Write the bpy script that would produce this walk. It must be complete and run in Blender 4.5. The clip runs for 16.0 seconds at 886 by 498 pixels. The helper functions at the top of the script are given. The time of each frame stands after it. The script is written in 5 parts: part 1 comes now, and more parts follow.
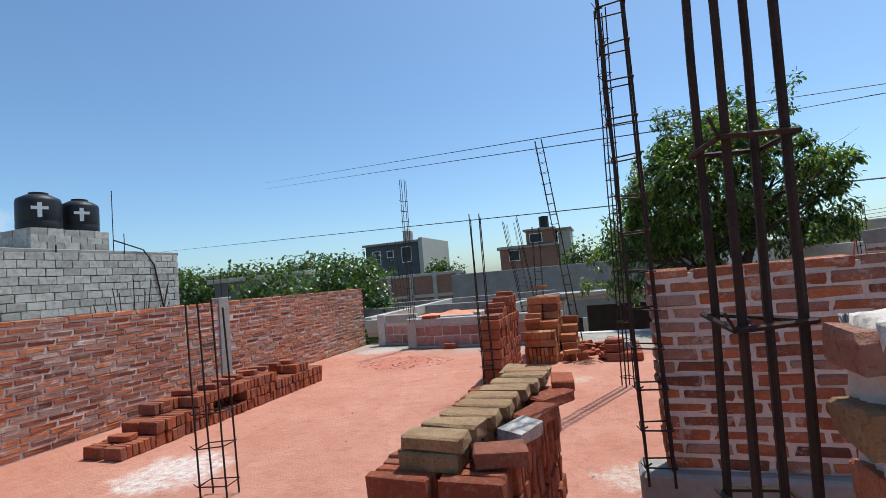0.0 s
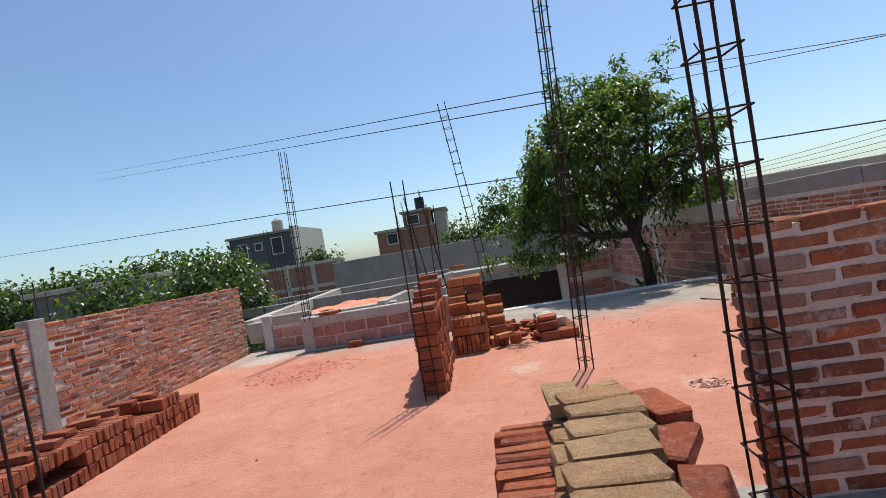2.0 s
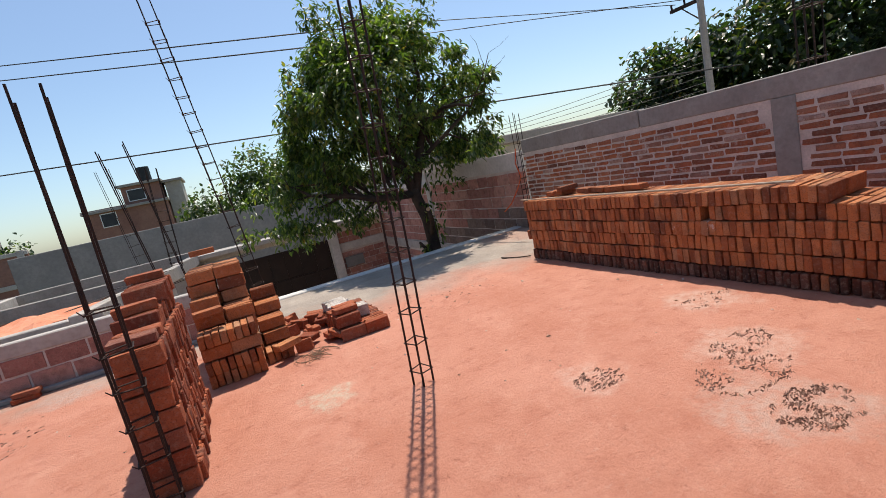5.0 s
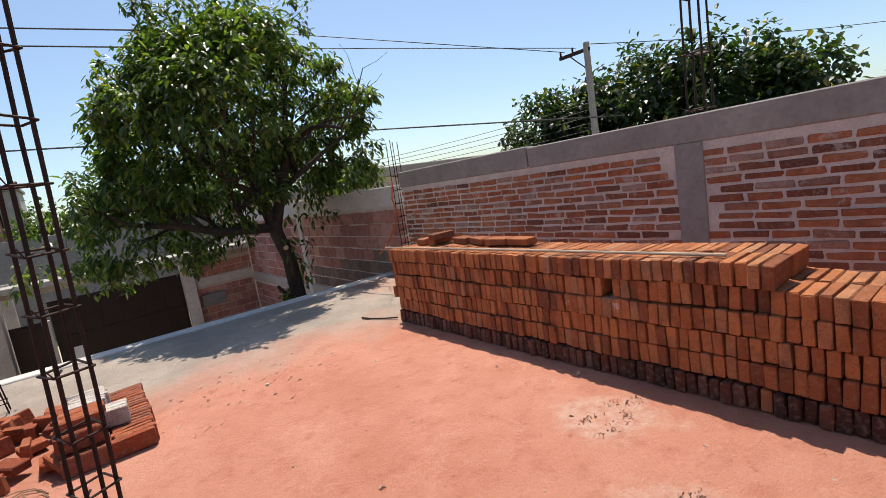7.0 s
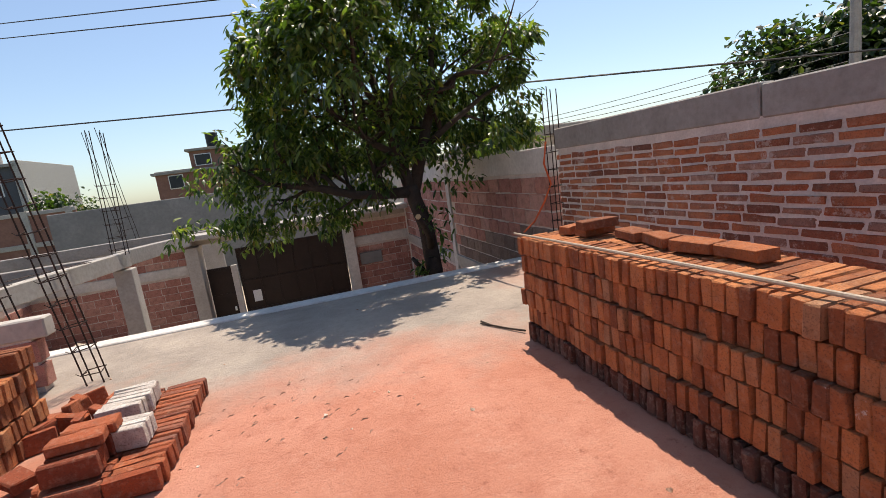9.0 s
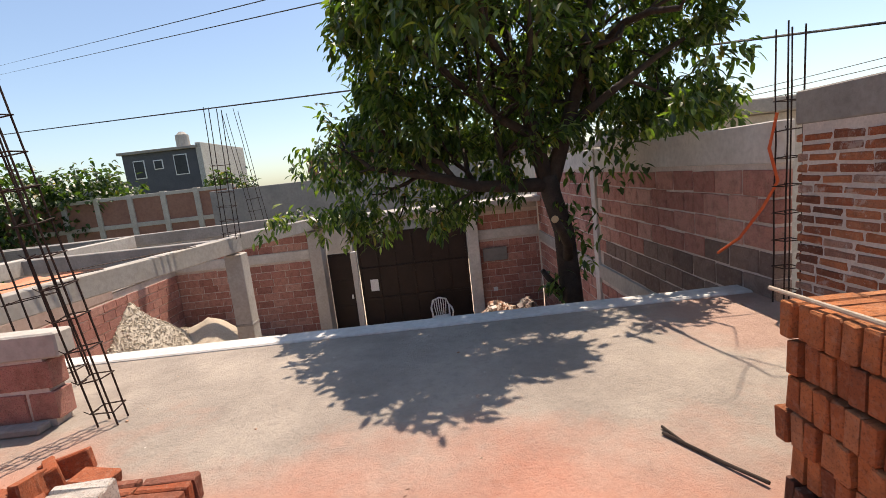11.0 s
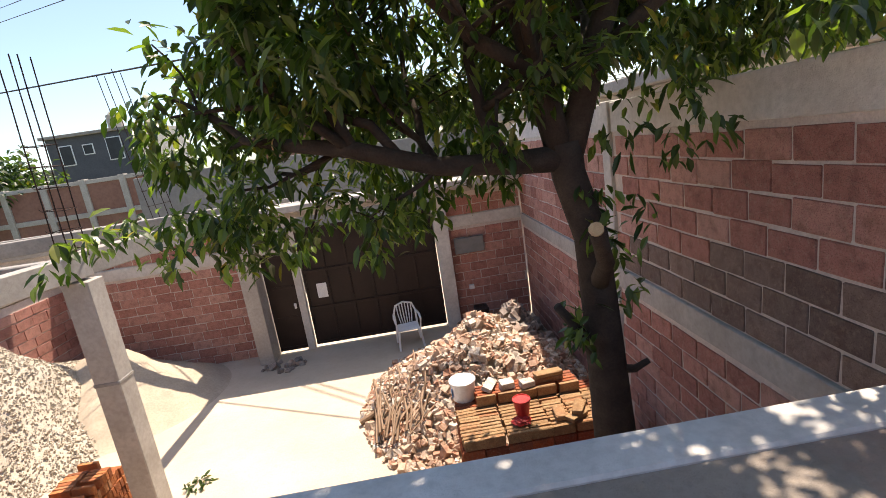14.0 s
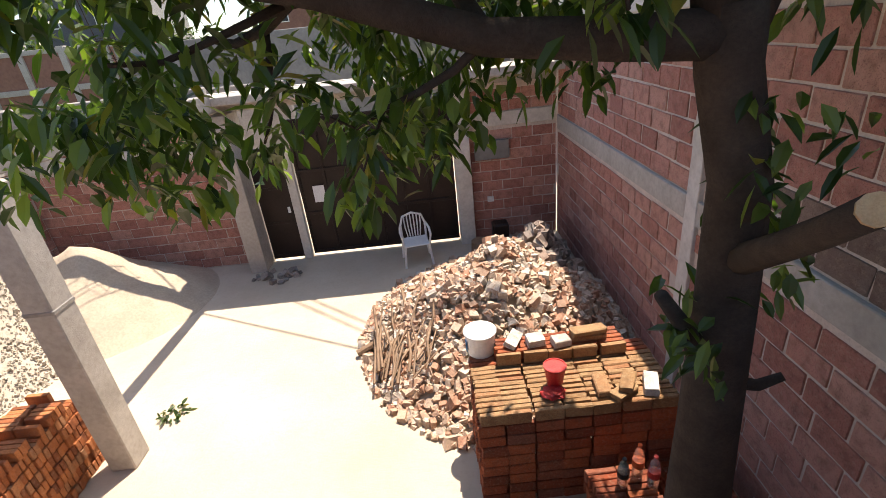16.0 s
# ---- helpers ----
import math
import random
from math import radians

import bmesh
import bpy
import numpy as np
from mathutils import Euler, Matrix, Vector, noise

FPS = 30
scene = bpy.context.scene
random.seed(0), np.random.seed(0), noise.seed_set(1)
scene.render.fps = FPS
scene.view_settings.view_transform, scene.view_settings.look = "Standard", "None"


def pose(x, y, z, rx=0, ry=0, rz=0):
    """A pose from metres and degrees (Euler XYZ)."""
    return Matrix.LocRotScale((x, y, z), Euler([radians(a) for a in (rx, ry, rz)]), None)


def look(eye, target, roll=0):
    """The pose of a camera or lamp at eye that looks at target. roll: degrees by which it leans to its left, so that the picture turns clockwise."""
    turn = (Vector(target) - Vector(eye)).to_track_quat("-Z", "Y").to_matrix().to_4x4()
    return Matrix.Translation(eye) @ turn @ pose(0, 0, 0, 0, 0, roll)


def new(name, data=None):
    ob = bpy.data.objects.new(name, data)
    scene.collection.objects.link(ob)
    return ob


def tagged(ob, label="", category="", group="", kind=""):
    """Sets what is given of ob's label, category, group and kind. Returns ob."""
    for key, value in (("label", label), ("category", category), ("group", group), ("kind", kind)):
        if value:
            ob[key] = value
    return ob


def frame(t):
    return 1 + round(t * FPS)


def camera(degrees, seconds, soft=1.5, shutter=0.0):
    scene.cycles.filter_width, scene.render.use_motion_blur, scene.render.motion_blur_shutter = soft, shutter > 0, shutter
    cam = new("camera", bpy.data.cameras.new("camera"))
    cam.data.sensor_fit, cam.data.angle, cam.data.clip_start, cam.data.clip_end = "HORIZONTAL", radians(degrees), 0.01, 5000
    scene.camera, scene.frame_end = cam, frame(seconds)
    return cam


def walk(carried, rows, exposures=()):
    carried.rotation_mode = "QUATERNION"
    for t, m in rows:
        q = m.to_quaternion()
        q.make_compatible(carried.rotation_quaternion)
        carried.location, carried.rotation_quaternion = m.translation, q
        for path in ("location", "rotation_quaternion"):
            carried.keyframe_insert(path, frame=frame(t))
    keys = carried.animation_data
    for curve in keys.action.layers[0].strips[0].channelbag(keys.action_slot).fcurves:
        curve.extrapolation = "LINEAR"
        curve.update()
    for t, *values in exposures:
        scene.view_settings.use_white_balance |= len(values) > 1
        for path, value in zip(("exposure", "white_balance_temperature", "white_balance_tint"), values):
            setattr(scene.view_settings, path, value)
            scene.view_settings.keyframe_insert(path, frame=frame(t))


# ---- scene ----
cam = camera(86.6, 16.0, soft=0.5)
METRES, EYE, TILT, LEAN, TURN = 11.6, 1.37, 1.2, 0.0, 18.8
ROWS = [
    (0.0, 0.0, 0.0, 0.0, 0.23, 2.56, 5.05),
    (0.5, -0.0099, 0.0261, -0.0008, -3.31, 1.02, 6.88),
    (1.0, -0.0251, 0.0526, 0.0015, -7.22, -0.2, 7.9),
    (1.5, -0.0339, 0.0752, 0.0017, -11.68, -0.71, 8.53),
    (2.0, -0.037, 0.1027, 0.002, -15.15, -1.26, 9.32),
    (2.5, -0.0442, 0.1265, 0.002, -17.61, -2.76, 9.3),
    (3.0, -0.0415, 0.1475, 0.0008, -22.15, -4.14, 10.51),
    (3.5, -0.0321, 0.1742, 0.0002, -26.08, -6.47, 11.53),
    (4.0, -0.0271, 0.2014, -0.0044, -30.56, -9.31, 12.02),
    (4.5, -0.0125, 0.2275, -0.0063, -37.32, -10.49, 11.48),
    (5.0, 0.011, 0.2512, -0.0041, -44.71, -10.54, 11.62),
    (7.5, 0.1542, 0.3064, -0.0086, -56.97, -8.85, 7.51),
    (8.0, 0.1811, 0.3196, -0.0099, -50.12, -10.31, 8.02),
    (8.5, 0.2085, 0.3372, -0.0117, -43.44, -10.94, 6.78),
    (9.0, 0.2348, 0.3581, -0.0126, -35.71, -10.75, 7.13),
    (9.5, 0.2496, 0.3871, -0.0154, -27.42, -10.6, 7.09),
    (12.0, 0.3404, 0.5387, -0.0184, -19.07, -10.26, 5.83),
    (12.5, 0.3559, 0.5711, -0.0196, -20.09, -10.23, 5.64),
    (13.0, 0.3747, 0.6023, -0.0241, -23.43, -11.38, 7.22),
    (13.5, 0.3836, 0.6371, -0.0252, -22.94, -12.52, 7.97),
    (14.0, 0.3918, 0.67, -0.0254, -23.63, -13.88, 7.83),
    (14.5, 0.4043, 0.7032, -0.0268, -22.98, -14.98, 8.33),
    (15.0, 0.4089, 0.7335, -0.0284, -21.4, -17.46, 7.97),
    (15.5, 0.4164, 0.7595, -0.0312, -21.61, -21.37, 6.2),
    (16.0, 0.4285, 0.7834, -0.0365, -21.52, -26.41, 5.17),
]
PATH = [(t, pose(0, 0, EYE, TILT, LEAN, TURN) @ pose(METRES * x, METRES * y, METRES * z, 90 + pitch, roll, yaw)) for t, x, y, z, yaw, pitch, roll in ROWS]
walk(cam, PATH, [(0, 0.0, 6050, 4), (2, 0.04, 6550, 9), (5, 0.12, 6950, 12), (9.5, 0.32, 7400, 15), (12.5, 0.64, 7700, 17), (14.5, 0.95, 7700, 16), (16, 0.95, 7500, 15)])

# ---- light ----
SUN_EL, SUN_AZ = 68.0, 30.0      # degrees; azimuth from +y towards +x
sun = new("sun", bpy.data.lights.new("sun", "SUN"))
sun.data.energy, sun.data.angle, sun.data.color = 5.0, radians(0.53), (1.0, 0.95, 0.88)
sdir = Vector((math.sin(radians(SUN_AZ)) * math.cos(radians(SUN_EL)), math.cos(radians(SUN_AZ)) * math.cos(radians(SUN_EL)), math.sin(radians(SUN_EL))))
sun.matrix_world = look(sdir * 60, (0, 0, 0))
world = bpy.data.worlds.new("sky")
scene.world = world
world.use_nodes = True
wn, wl = world.node_tree.nodes, world.node_tree.links
sky = wn.new("ShaderNodeTexSky")
sky.sky_type, sky.sun_disc = "NISHITA", False
sky.sun_elevation, sky.sun_rotation = radians(SUN_EL), radians(SUN_AZ)
sky.air_density, sky.dust_density, sky.ozone_density = 1.0, 1.1, 1.2
wn["Background"].inputs["Strength"].default_value = 0.14
# one small bank of white cloud low in the west
geo = wn.new("ShaderNodeTexCoord")
near_dir = wn.new("ShaderNodeVectorMath")
near_dir.operation = "DISTANCE"
wl.new(geo.outputs["Generated"], near_dir.inputs[0])
near_dir.inputs[1].default_value = (-0.92, 0.37, 0.115)
puff = wn.new("ShaderNodeTexNoise")
puff.inputs["Scale"].default_value, puff.inputs["Detail"].default_value = 11, 7
wl.new(geo.outputs["Generated"], puff.inputs["Vector"])
fall = wn.new("ShaderNodeMapRange")
fall.inputs[1].default_value, fall.inputs[2].default_value = 0.22, 0.04
wl.new(near_dir.outputs["Value"], fall.inputs[0])
dense = wn.new("ShaderNodeMath")
dense.operation = "MULTIPLY_ADD"
wl.new(fall.outputs[0], dense.inputs[0])
dense.inputs[1].default_value = 0.55
wl.new(puff.outputs["Fac"], dense.inputs[2])
cut = wn.new("ShaderNodeMapRange")
cut.inputs[1].default_value, cut.inputs[2].default_value = 0.74, 0.95
wl.new(dense.outputs[0], cut.inputs[0])
blend = wn.new("ShaderNodeMix")
blend.data_type = "RGBA"
wl.new(cut.outputs[0], blend.inputs[0])
hue = wn.new("ShaderNodeMix")
hue.data_type, hue.blend_type = "RGBA", "MULTIPLY"
hue.inputs[0].default_value = 1.0
wl.new(sky.outputs[0], hue.inputs[6])
hue.inputs[7].default_value = (0.86, 0.99, 1.08, 1)
wl.new(hue.outputs[2], blend.inputs[6])
blend.inputs[7].default_value = (6.0, 6.1, 6.3, 1)
wl.new(blend.outputs[2], wn["Background"].inputs[0])


# ---- materials ----
class Mat:
    """A small wrapper to write node materials in few lines."""

    def __init__(self, name, rough=0.85, metal=0.0, spec=0.3):
        self.m = bpy.data.materials.new(name)
        self.m.use_nodes = True
        self.n, self.l = self.m.node_tree.nodes, self.m.node_tree.links
        self.b = self.n["Principled BSDF"]
        self.b.inputs["Roughness"].default_value = rough
        self.b.inputs["Metallic"].default_value = metal
        self.b.inputs["Specular IOR Level"].default_value = spec
        self.co = self.n.new("ShaderNodeNewGeometry").outputs["Position"]

    def link(self, a, b):
        self.l.new(a, b)

    def noise(self, scale, detail=4, rough=0.6, co=None):
        t = self.n.new("ShaderNodeTexNoise")
        t.inputs["Scale"].default_value, t.inputs["Detail"].default_value, t.inputs["Roughness"].default_value = scale, detail, rough
        self.link(co or self.co, t.inputs["Vector"])
        return t.outputs["Fac"]

    def step(self, v, a, b):
        r = self.n.new("ShaderNodeMapRange")
        r.inputs[1].default_value, r.inputs[2].default_value = a, b
        self.link(v, r.inputs[0])
        return r.outputs[0]

    def math(self, op, a, b=None):
        r = self.n.new("ShaderNodeMath")
        r.operation = op
        for i, v in enumerate((a, b)):
            if isinstance(v, (int, float)):
                r.inputs[i].default_value = v
            elif v is not None:
                self.link(v, r.inputs[i])
        return r.outputs[0]

    def mix(self, f, a, b, kind="MIX"):
        r = self.n.new("ShaderNodeMix")
        r.data_type, r.blend_type = "RGBA", kind
        for i, v in ((0, f), (6, a), (7, b)):
            if isinstance(v, (int, float)):
                r.inputs[i].default_value = v
            elif isinstance(v, tuple):
                r.inputs[i].default_value = (*v, 1)
            else:
                self.link(v, r.inputs[i])
        return r.outputs[2]

    def rand(self, island=False):
        if island:
            return self.n.new("ShaderNodeNewGeometry").outputs["Random Per Island"]
        return self.n.new("ShaderNodeObjectInfo").outputs["Random"]

    def ramp(self, v, *stops):
        r = self.n.new("ShaderNodeValToRGB")
        e = r.color_ramp.elements
        while len(e) < len(stops):
            e.new(0.5)
        for i, (p, c) in enumerate(stops):
            e[i].position, e[i].color = p, (*c, 1)
        self.link(v, r.inputs[0])
        return r.outputs[0]

    def spot(self, x, y, r, wob=0.25):
        """A ragged round patch on the plan."""
        d = self.n.new("ShaderNodeVectorMath")
        d.operation = "DISTANCE"
        flat = self.n.new("ShaderNodeVectorMath")
        flat.operation = "MULTIPLY"
        self.link(self.co, flat.inputs[0])
        flat.inputs[1].default_value = (1, 1, 0)
        self.link(flat.outputs[0], d.inputs[0])
        d.inputs[1].default_value = (x, y, 0)
        v = self.math("ADD", d.outputs["Value"], self.math("MULTIPLY", self.math("SUBTRACT", self.noise(3.5, 6, 0.7), 0.5), 4 * wob))
        return self.step(v, r, r * 0.6)

    def done(self, colour, bump=None, depth=0.01, strength=0.6):
        if isinstance(colour, tuple):
            self.b.inputs["Base Color"].default_value = (*colour, 1)
        else:
            self.link(colour, self.b.inputs["Base Color"])
        if bump is not None:
            k = self.n.new("ShaderNodeBump")
            k.inputs["Distance"].default_value, k.inputs["Strength"].default_value = depth, strength
            self.link(bump, k.inputs["Height"])
            self.link(k.outputs[0], self.b.inputs["Normal"])
        return self.m


def brick_mat(name, stops, island=False, dust=(0.5, 0.38, 0.28), dusty=0.25, smear=0.0):
    m = Mat(name, 0.9)
    base = m.ramp(m.rand(island), *stops)
    c = m.mix(m.math("MULTIPLY", m.step(m.noise(9, 5), 0.45, 0.75), 0.55), base, (0.10, 0.045, 0.03))
    c = m.mix(m.math("MULTIPLY", m.step(m.noise(38, 4), 0.5, 0.75), dusty), c, dust)
    c = m.mix(m.math("MULTIPLY", m.step(m.noise(120, 3, 0.7), 0.52, 0.66), 0.5), c, (0.07, 0.035, 0.025))
    if smear:
        c = m.mix(m.math("MULTIPLY", m.step(m.noise(5.5, 8, 0.78), 0.56, 0.61), smear), c, (0.60, 0.50, 0.43))
    return m.done(c, m.noise(55, 6, 0.75), 0.012, 1.0)


RED_STOPS = ((0.0, (0.20, 0.048, 0.024)), (0.35, (0.33, 0.075, 0.03)), (0.7, (0.40, 0.11, 0.045)), (1.0, (0.24, 0.085, 0.055)))
NEW_STOPS = ((0.0, (0.20, 0.064, 0.028)), (0.3, (0.41, 0.13, 0.047)), (0.75, (0.54, 0.195, 0.07)), (1.0, (0.42, 0.21, 0.11)))
WALL_STOPS = ((0.0, (0.17, 0.065, 0.042)), (0.3, (0.40, 0.12, 0.055)), (0.65, (0.50, 0.175, 0.08)), (0.85, (0.34, 0.16, 0.11)), (1.0, (0.46, 0.28, 0.21)))
TAN_STOPS = ((0.0, (0.30, 0.17, 0.08)), (0.5, (0.38, 0.235, 0.12)), (1.0, (0.34, 0.15, 0.07)))
BLOCK_STOPS = ((0.0, (0.36, 0.155, 0.125)), (0.5, (0.48, 0.22, 0.175)), (1.0, (0.55, 0.31, 0.25)))
GREY_STOPS = ((0.0, (0.36, 0.35, 0.32)), (0.5, (0.47, 0.46, 0.42)), (1.0, (0.56, 0.54, 0.49)))
brick_wall_m, brick_wall_far = brick_mat("wall_brick", WALL_STOPS, smear=0.5), brick_mat("wall_brick_rest", WALL_STOPS, True, smear=0.5)
brick_new_m, brick_new_far = brick_mat("stacked_brick", NEW_STOPS), brick_mat("stacked_brick_rest", NEW_STOPS, True)
brick_sooty_m = brick_mat("sooty_brick", ((0.0, (0.06, 0.028, 0.02)), (0.6, (0.15, 0.05, 0.028)), (1.0, (0.23, 0.13, 0.095))), dusty=0.4)
brick_red_m, brick_red_far = brick_mat("red_brick", RED_STOPS), brick_mat("red_brick_rest", RED_STOPS, True)
brick_tan_m = brick_mat("weathered_brick", TAN_STOPS, dust=(0.45, 0.36, 0.22), dusty=0.5)
brick_white_m = brick_mat("limed_brick", ((0.0, (0.55, 0.5, 0.44)), (1.0, (0.7, 0.66, 0.6))), dust=(0.4, 0.2, 0.12), dusty=0.4)
block_m, block_far = brick_mat("red_block", BLOCK_STOPS, dusty=0.35), brick_mat("red_block_rest", BLOCK_STOPS, True, dusty=0.35)
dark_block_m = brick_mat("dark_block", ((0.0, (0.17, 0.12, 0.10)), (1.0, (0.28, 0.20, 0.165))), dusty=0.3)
grey_block_m = brick_mat("grey_block", GREY_STOPS, dusty=0.15, dust=(0.6, 0.58, 0.52))
grey_block_far = brick_mat("grey_block_rest", GREY_STOPS, True, dusty=0.15, dust=(0.6, 0.58, 0.52))


def plain(name, a, b, scale=3.0, rough=0.85, metal=0.0, fine=60, depth=0.008, spec=0.3):
    m = Mat(name, rough, metal, spec)
    c = m.mix(m.step(m.noise(scale, 6, 0.65), 0.3, 0.72), a, b)
    c = m.mix(m.math("MULTIPLY", m.step(m.noise(scale * 9, 4), 0.4, 0.7), 0.35), c, tuple(0.6 * v for v in a))
    return m.done(c, m.noise(fine, 5, 0.7), depth)


mortar = plain("mortar", (0.50, 0.425, 0.37), (0.70, 0.61, 0.54), 6)
concrete = plain("concrete", (0.24, 0.22, 0.20), (0.35, 0.33, 0.30), 2.5)
pale_concrete = plain("pale_concrete", (0.36, 0.33, 0.29), (0.50, 0.465, 0.42), 2)
white_plaster = plain("white_plaster", (0.50, 0.475, 0.435), (0.68, 0.655, 0.61), 2)
pink_plaster = plain("pink_plaster", (0.42, 0.30, 0.26), (0.50, 0.40, 0.35), 2)
steel = plain("rusty_steel", (0.020, 0.014, 0.012), (0.055, 0.027, 0.018), 20, 0.7, 0.3)
dark_metal = plain("dark_brown_metal", (0.020, 0.013, 0.011), (0.035, 0.022, 0.018), 3, 0.5, 0.2)
black_plastic = plain("black_plastic", (0.012, 0.012, 0.013), (0.025, 0.025, 0.027), 3, 0.45)
white_plastic = plain("white_plastic", (0.74, 0.74, 0.73), (0.82, 0.82, 0.81), 3, 0.4)
white_paint = plain("white_paint", (0.75, 0.75, 0.74), (0.85, 0.85, 0.84), 8)
orange_plastic = plain("orange_plastic", (0.62, 0.10, 0.03), (0.72, 0.16, 0.05), 8, 0.5)
red_plastic = plain("red_plastic", (0.50, 0.03, 0.03), (0.6, 0.06, 0.05), 8, 0.4)
bark = plain("bark", (0.035, 0.024, 0.018), (0.075, 0.055, 0.042), 7, 0.95, 0, 45, 0.02)
dry_wood = plain("dry_wood", (0.19, 0.12, 0.075), (0.32, 0.22, 0.15), 9, 0.9, 0, 40, 0.006)
cut_wood = plain("cut_wood", (0.48, 0.30, 0.15), (0.56, 0.40, 0.22), 20)
gravel_m = plain("gravel", (0.42, 0.37, 0.30), (0.56, 0.50, 0.41), 14, 0.95, 0, 40, 0.02)
sand_m = plain("sand", (0.42, 0.35, 0.27), (0.52, 0.44, 0.34), 3, 0.95, 0, 90, 0.01)
dark_paint = plain("slate_paint", (0.075, 0.08, 0.09), (0.11, 0.115, 0.125), 1)
far_grey = plain("far_render", (0.17, 0.17, 0.165), (0.26, 0.255, 0.24), 0.8)
far_red = plain("far_red_wall", (0.22, 0.105, 0.08), (0.31, 0.165, 0.12), 0.8)
far_dark = plain("dark_window", (0.02, 0.022, 0.025), (0.04, 0.042, 0.046), 1, 0.3)
cable_m = plain("cable", (0.012, 0.012, 0.012), (0.03, 0.03, 0.03), 4, 0.6)
fabric_orange = plain("orange_tarp", (0.60, 0.20, 0.10), (0.70, 0.32, 0.2), 3)


def floor_material():
    m = Mat("red_roof_screed", 0.8, spec=0.25)
    red = m.mix(m.step(m.noise(1.1, 6, 0.65), 0.3, 0.7), (0.45, 0.178, 0.112), (0.56, 0.262, 0.182))
    red = m.mix(m.math("MULTIPLY", m.step(m.noise(5.5, 6, 0.7), 0.5, 0.72), 0.5), red, (0.33, 0.10, 0.06))
    red = m.mix(m.math("MULTIPLY", m.step(m.noise(24, 5, 0.75), 0.58, 0.68), 0.35), red, (0.54, 0.34, 0.26))
    red = m.mix(m.math("MULTIPLY", m.step(m.noise(2.3, 8, 0.8), 0.54, 0.62), 0.4), red, (0.60, 0.31, 0.22))
    red = m.mix(m.math("MULTIPLY", m.step(m.noise(11, 8, 0.8), 0.60, 0.66), 0.6), red, (0.25, 0.085, 0.055))
    grey = m.mix(m.step(m.noise(1.6, 6, 0.7), 0.3, 0.7), (0.26, 0.22, 0.185), (0.43, 0.365, 0.30))
    grey = m.mix(m.math("MULTIPLY", m.step(m.noise(18, 5, 0.7), 0.5, 0.7), 0.4), grey, (0.20, 0.18, 0.16))
    sep = m.n.new("ShaderNodeSeparateXYZ")
    m.link(m.co, sep.inputs[0])
    # bare grey screed towards the open edge, red wash elsewhere
    wave = m.math("ADD", sep.outputs[1], m.math("MULTIPLY", m.math("SUBTRACT", m.noise(0.9, 6, 0.7), 0.5), 2.6))
    wave = m.math("ADD", wave, m.math("MULTIPLY", m.step(sep.outputs[0], 2.0, -4.0), -0.9))
    c = m.mix(m.step(wave, 7.5, 8.6), red, grey)
    c = m.mix(m.math("MULTIPLY", m.spot(3.9, 9.7, 1.0), 0.35), c, red)
    for x, y, r, col in ((0.86, 4.89, 0.24, (0.56, 0.33, 0.25)), (1.25, 4.05, 0.36, (0.50, 0.32, 0.25)), (1.7, 4.5, 0.34, (0.56, 0.34, 0.26)),
                         (2.25, 5.15, 0.3, (0.56, 0.36, 0.28)), (-0.5, 6.1, 0.2, (0.5, 0.4, 0.3)), (-3.6, 7.6, 0.8, (0.46, 0.13, 0.08)),
                         (-3.5, 3.0, 0.5, (0.72, 0.66, 0.6)), (-4.7, 9.0, 0.5, (0.5, 0.45, 0.4)), (-2.6, 8.6, 0.4, (0.42, 0.3, 0.25)), (0.1, 3.3, 0.3, (0.6, 0.5, 0.42))):
        c = m.mix(m.math("MULTIPLY", m.math("MULTIPLY", m.spot(x, y, r, 0.18), m.step(m.noise(15, 6, 0.75), 0.35, 0.58)), 0.9), c, col)
    c = m.mix(m.math("MULTIPLY", m.step(m.noise(60, 5, 0.8), 0.6, 0.66), 0.4), c, (0.16, 0.085, 0.06))
    rough_part = m.math("ADD", m.noise(40, 8, 0.8), m.math("MULTIPLY", m.noise(5, 6), 1.5))
    return m.done(c, rough_part, 0.018, 0.85)


floor_m = floor_material()


def ground_material():
    m = Mat("pale_yard_ground", 0.95, spec=0.1)
    c = m.mix(m.step(m.noise(0.7, 6, 0.65), 0.3, 0.7), (0.46, 0.38, 0.29), (0.58, 0.49, 0.385))
    c = m.mix(m.math("MULTIPLY", m.step(m.noise(12, 6, 0.75), 0.52, 0.7), 0.35), c, (0.40, 0.33, 0.26))
    d = m.n.new("ShaderNodeVectorMath")
    d.operation = "LENGTH"
    m.link(m.co, d.inputs[0])
    far = m.mix(m.step(m.noise(0.05, 5), 0.4, 0.6), (0.12, 0.14, 0.06), (0.30, 0.26, 0.17))
    return m.done(m.mix(m.step(d.outputs["Value"], 24, 34), c, far), m.noise(22, 7, 0.75), 0.015, 0.7)


ground_m = ground_material()


def leaf_material(name, a, b, c):
    m = Mat(name, 0.36, spec=0.5)
    col = m.ramp(m.rand(True), (0.0, a), (0.6, b), (0.93, c), (1.0, (0.16, 0.12, 0.03)))
    m.done(col)
    t = m.n.new("ShaderNodeBsdfTranslucent")
    m.link(m.mix(1.0, col, (2.2, 2.6, 0.7), "MULTIPLY"), t.inputs[0])
    s = m.n.new("ShaderNodeMixShader")
    s.inputs[0].default_value = 0.42
    m.link(m.b.outputs[0], s.inputs[1])
    m.link(t.outputs[0], s.inputs[2])
    m.link(s.outputs[0], m.n["Material Output"].inputs[0])
    return m.m


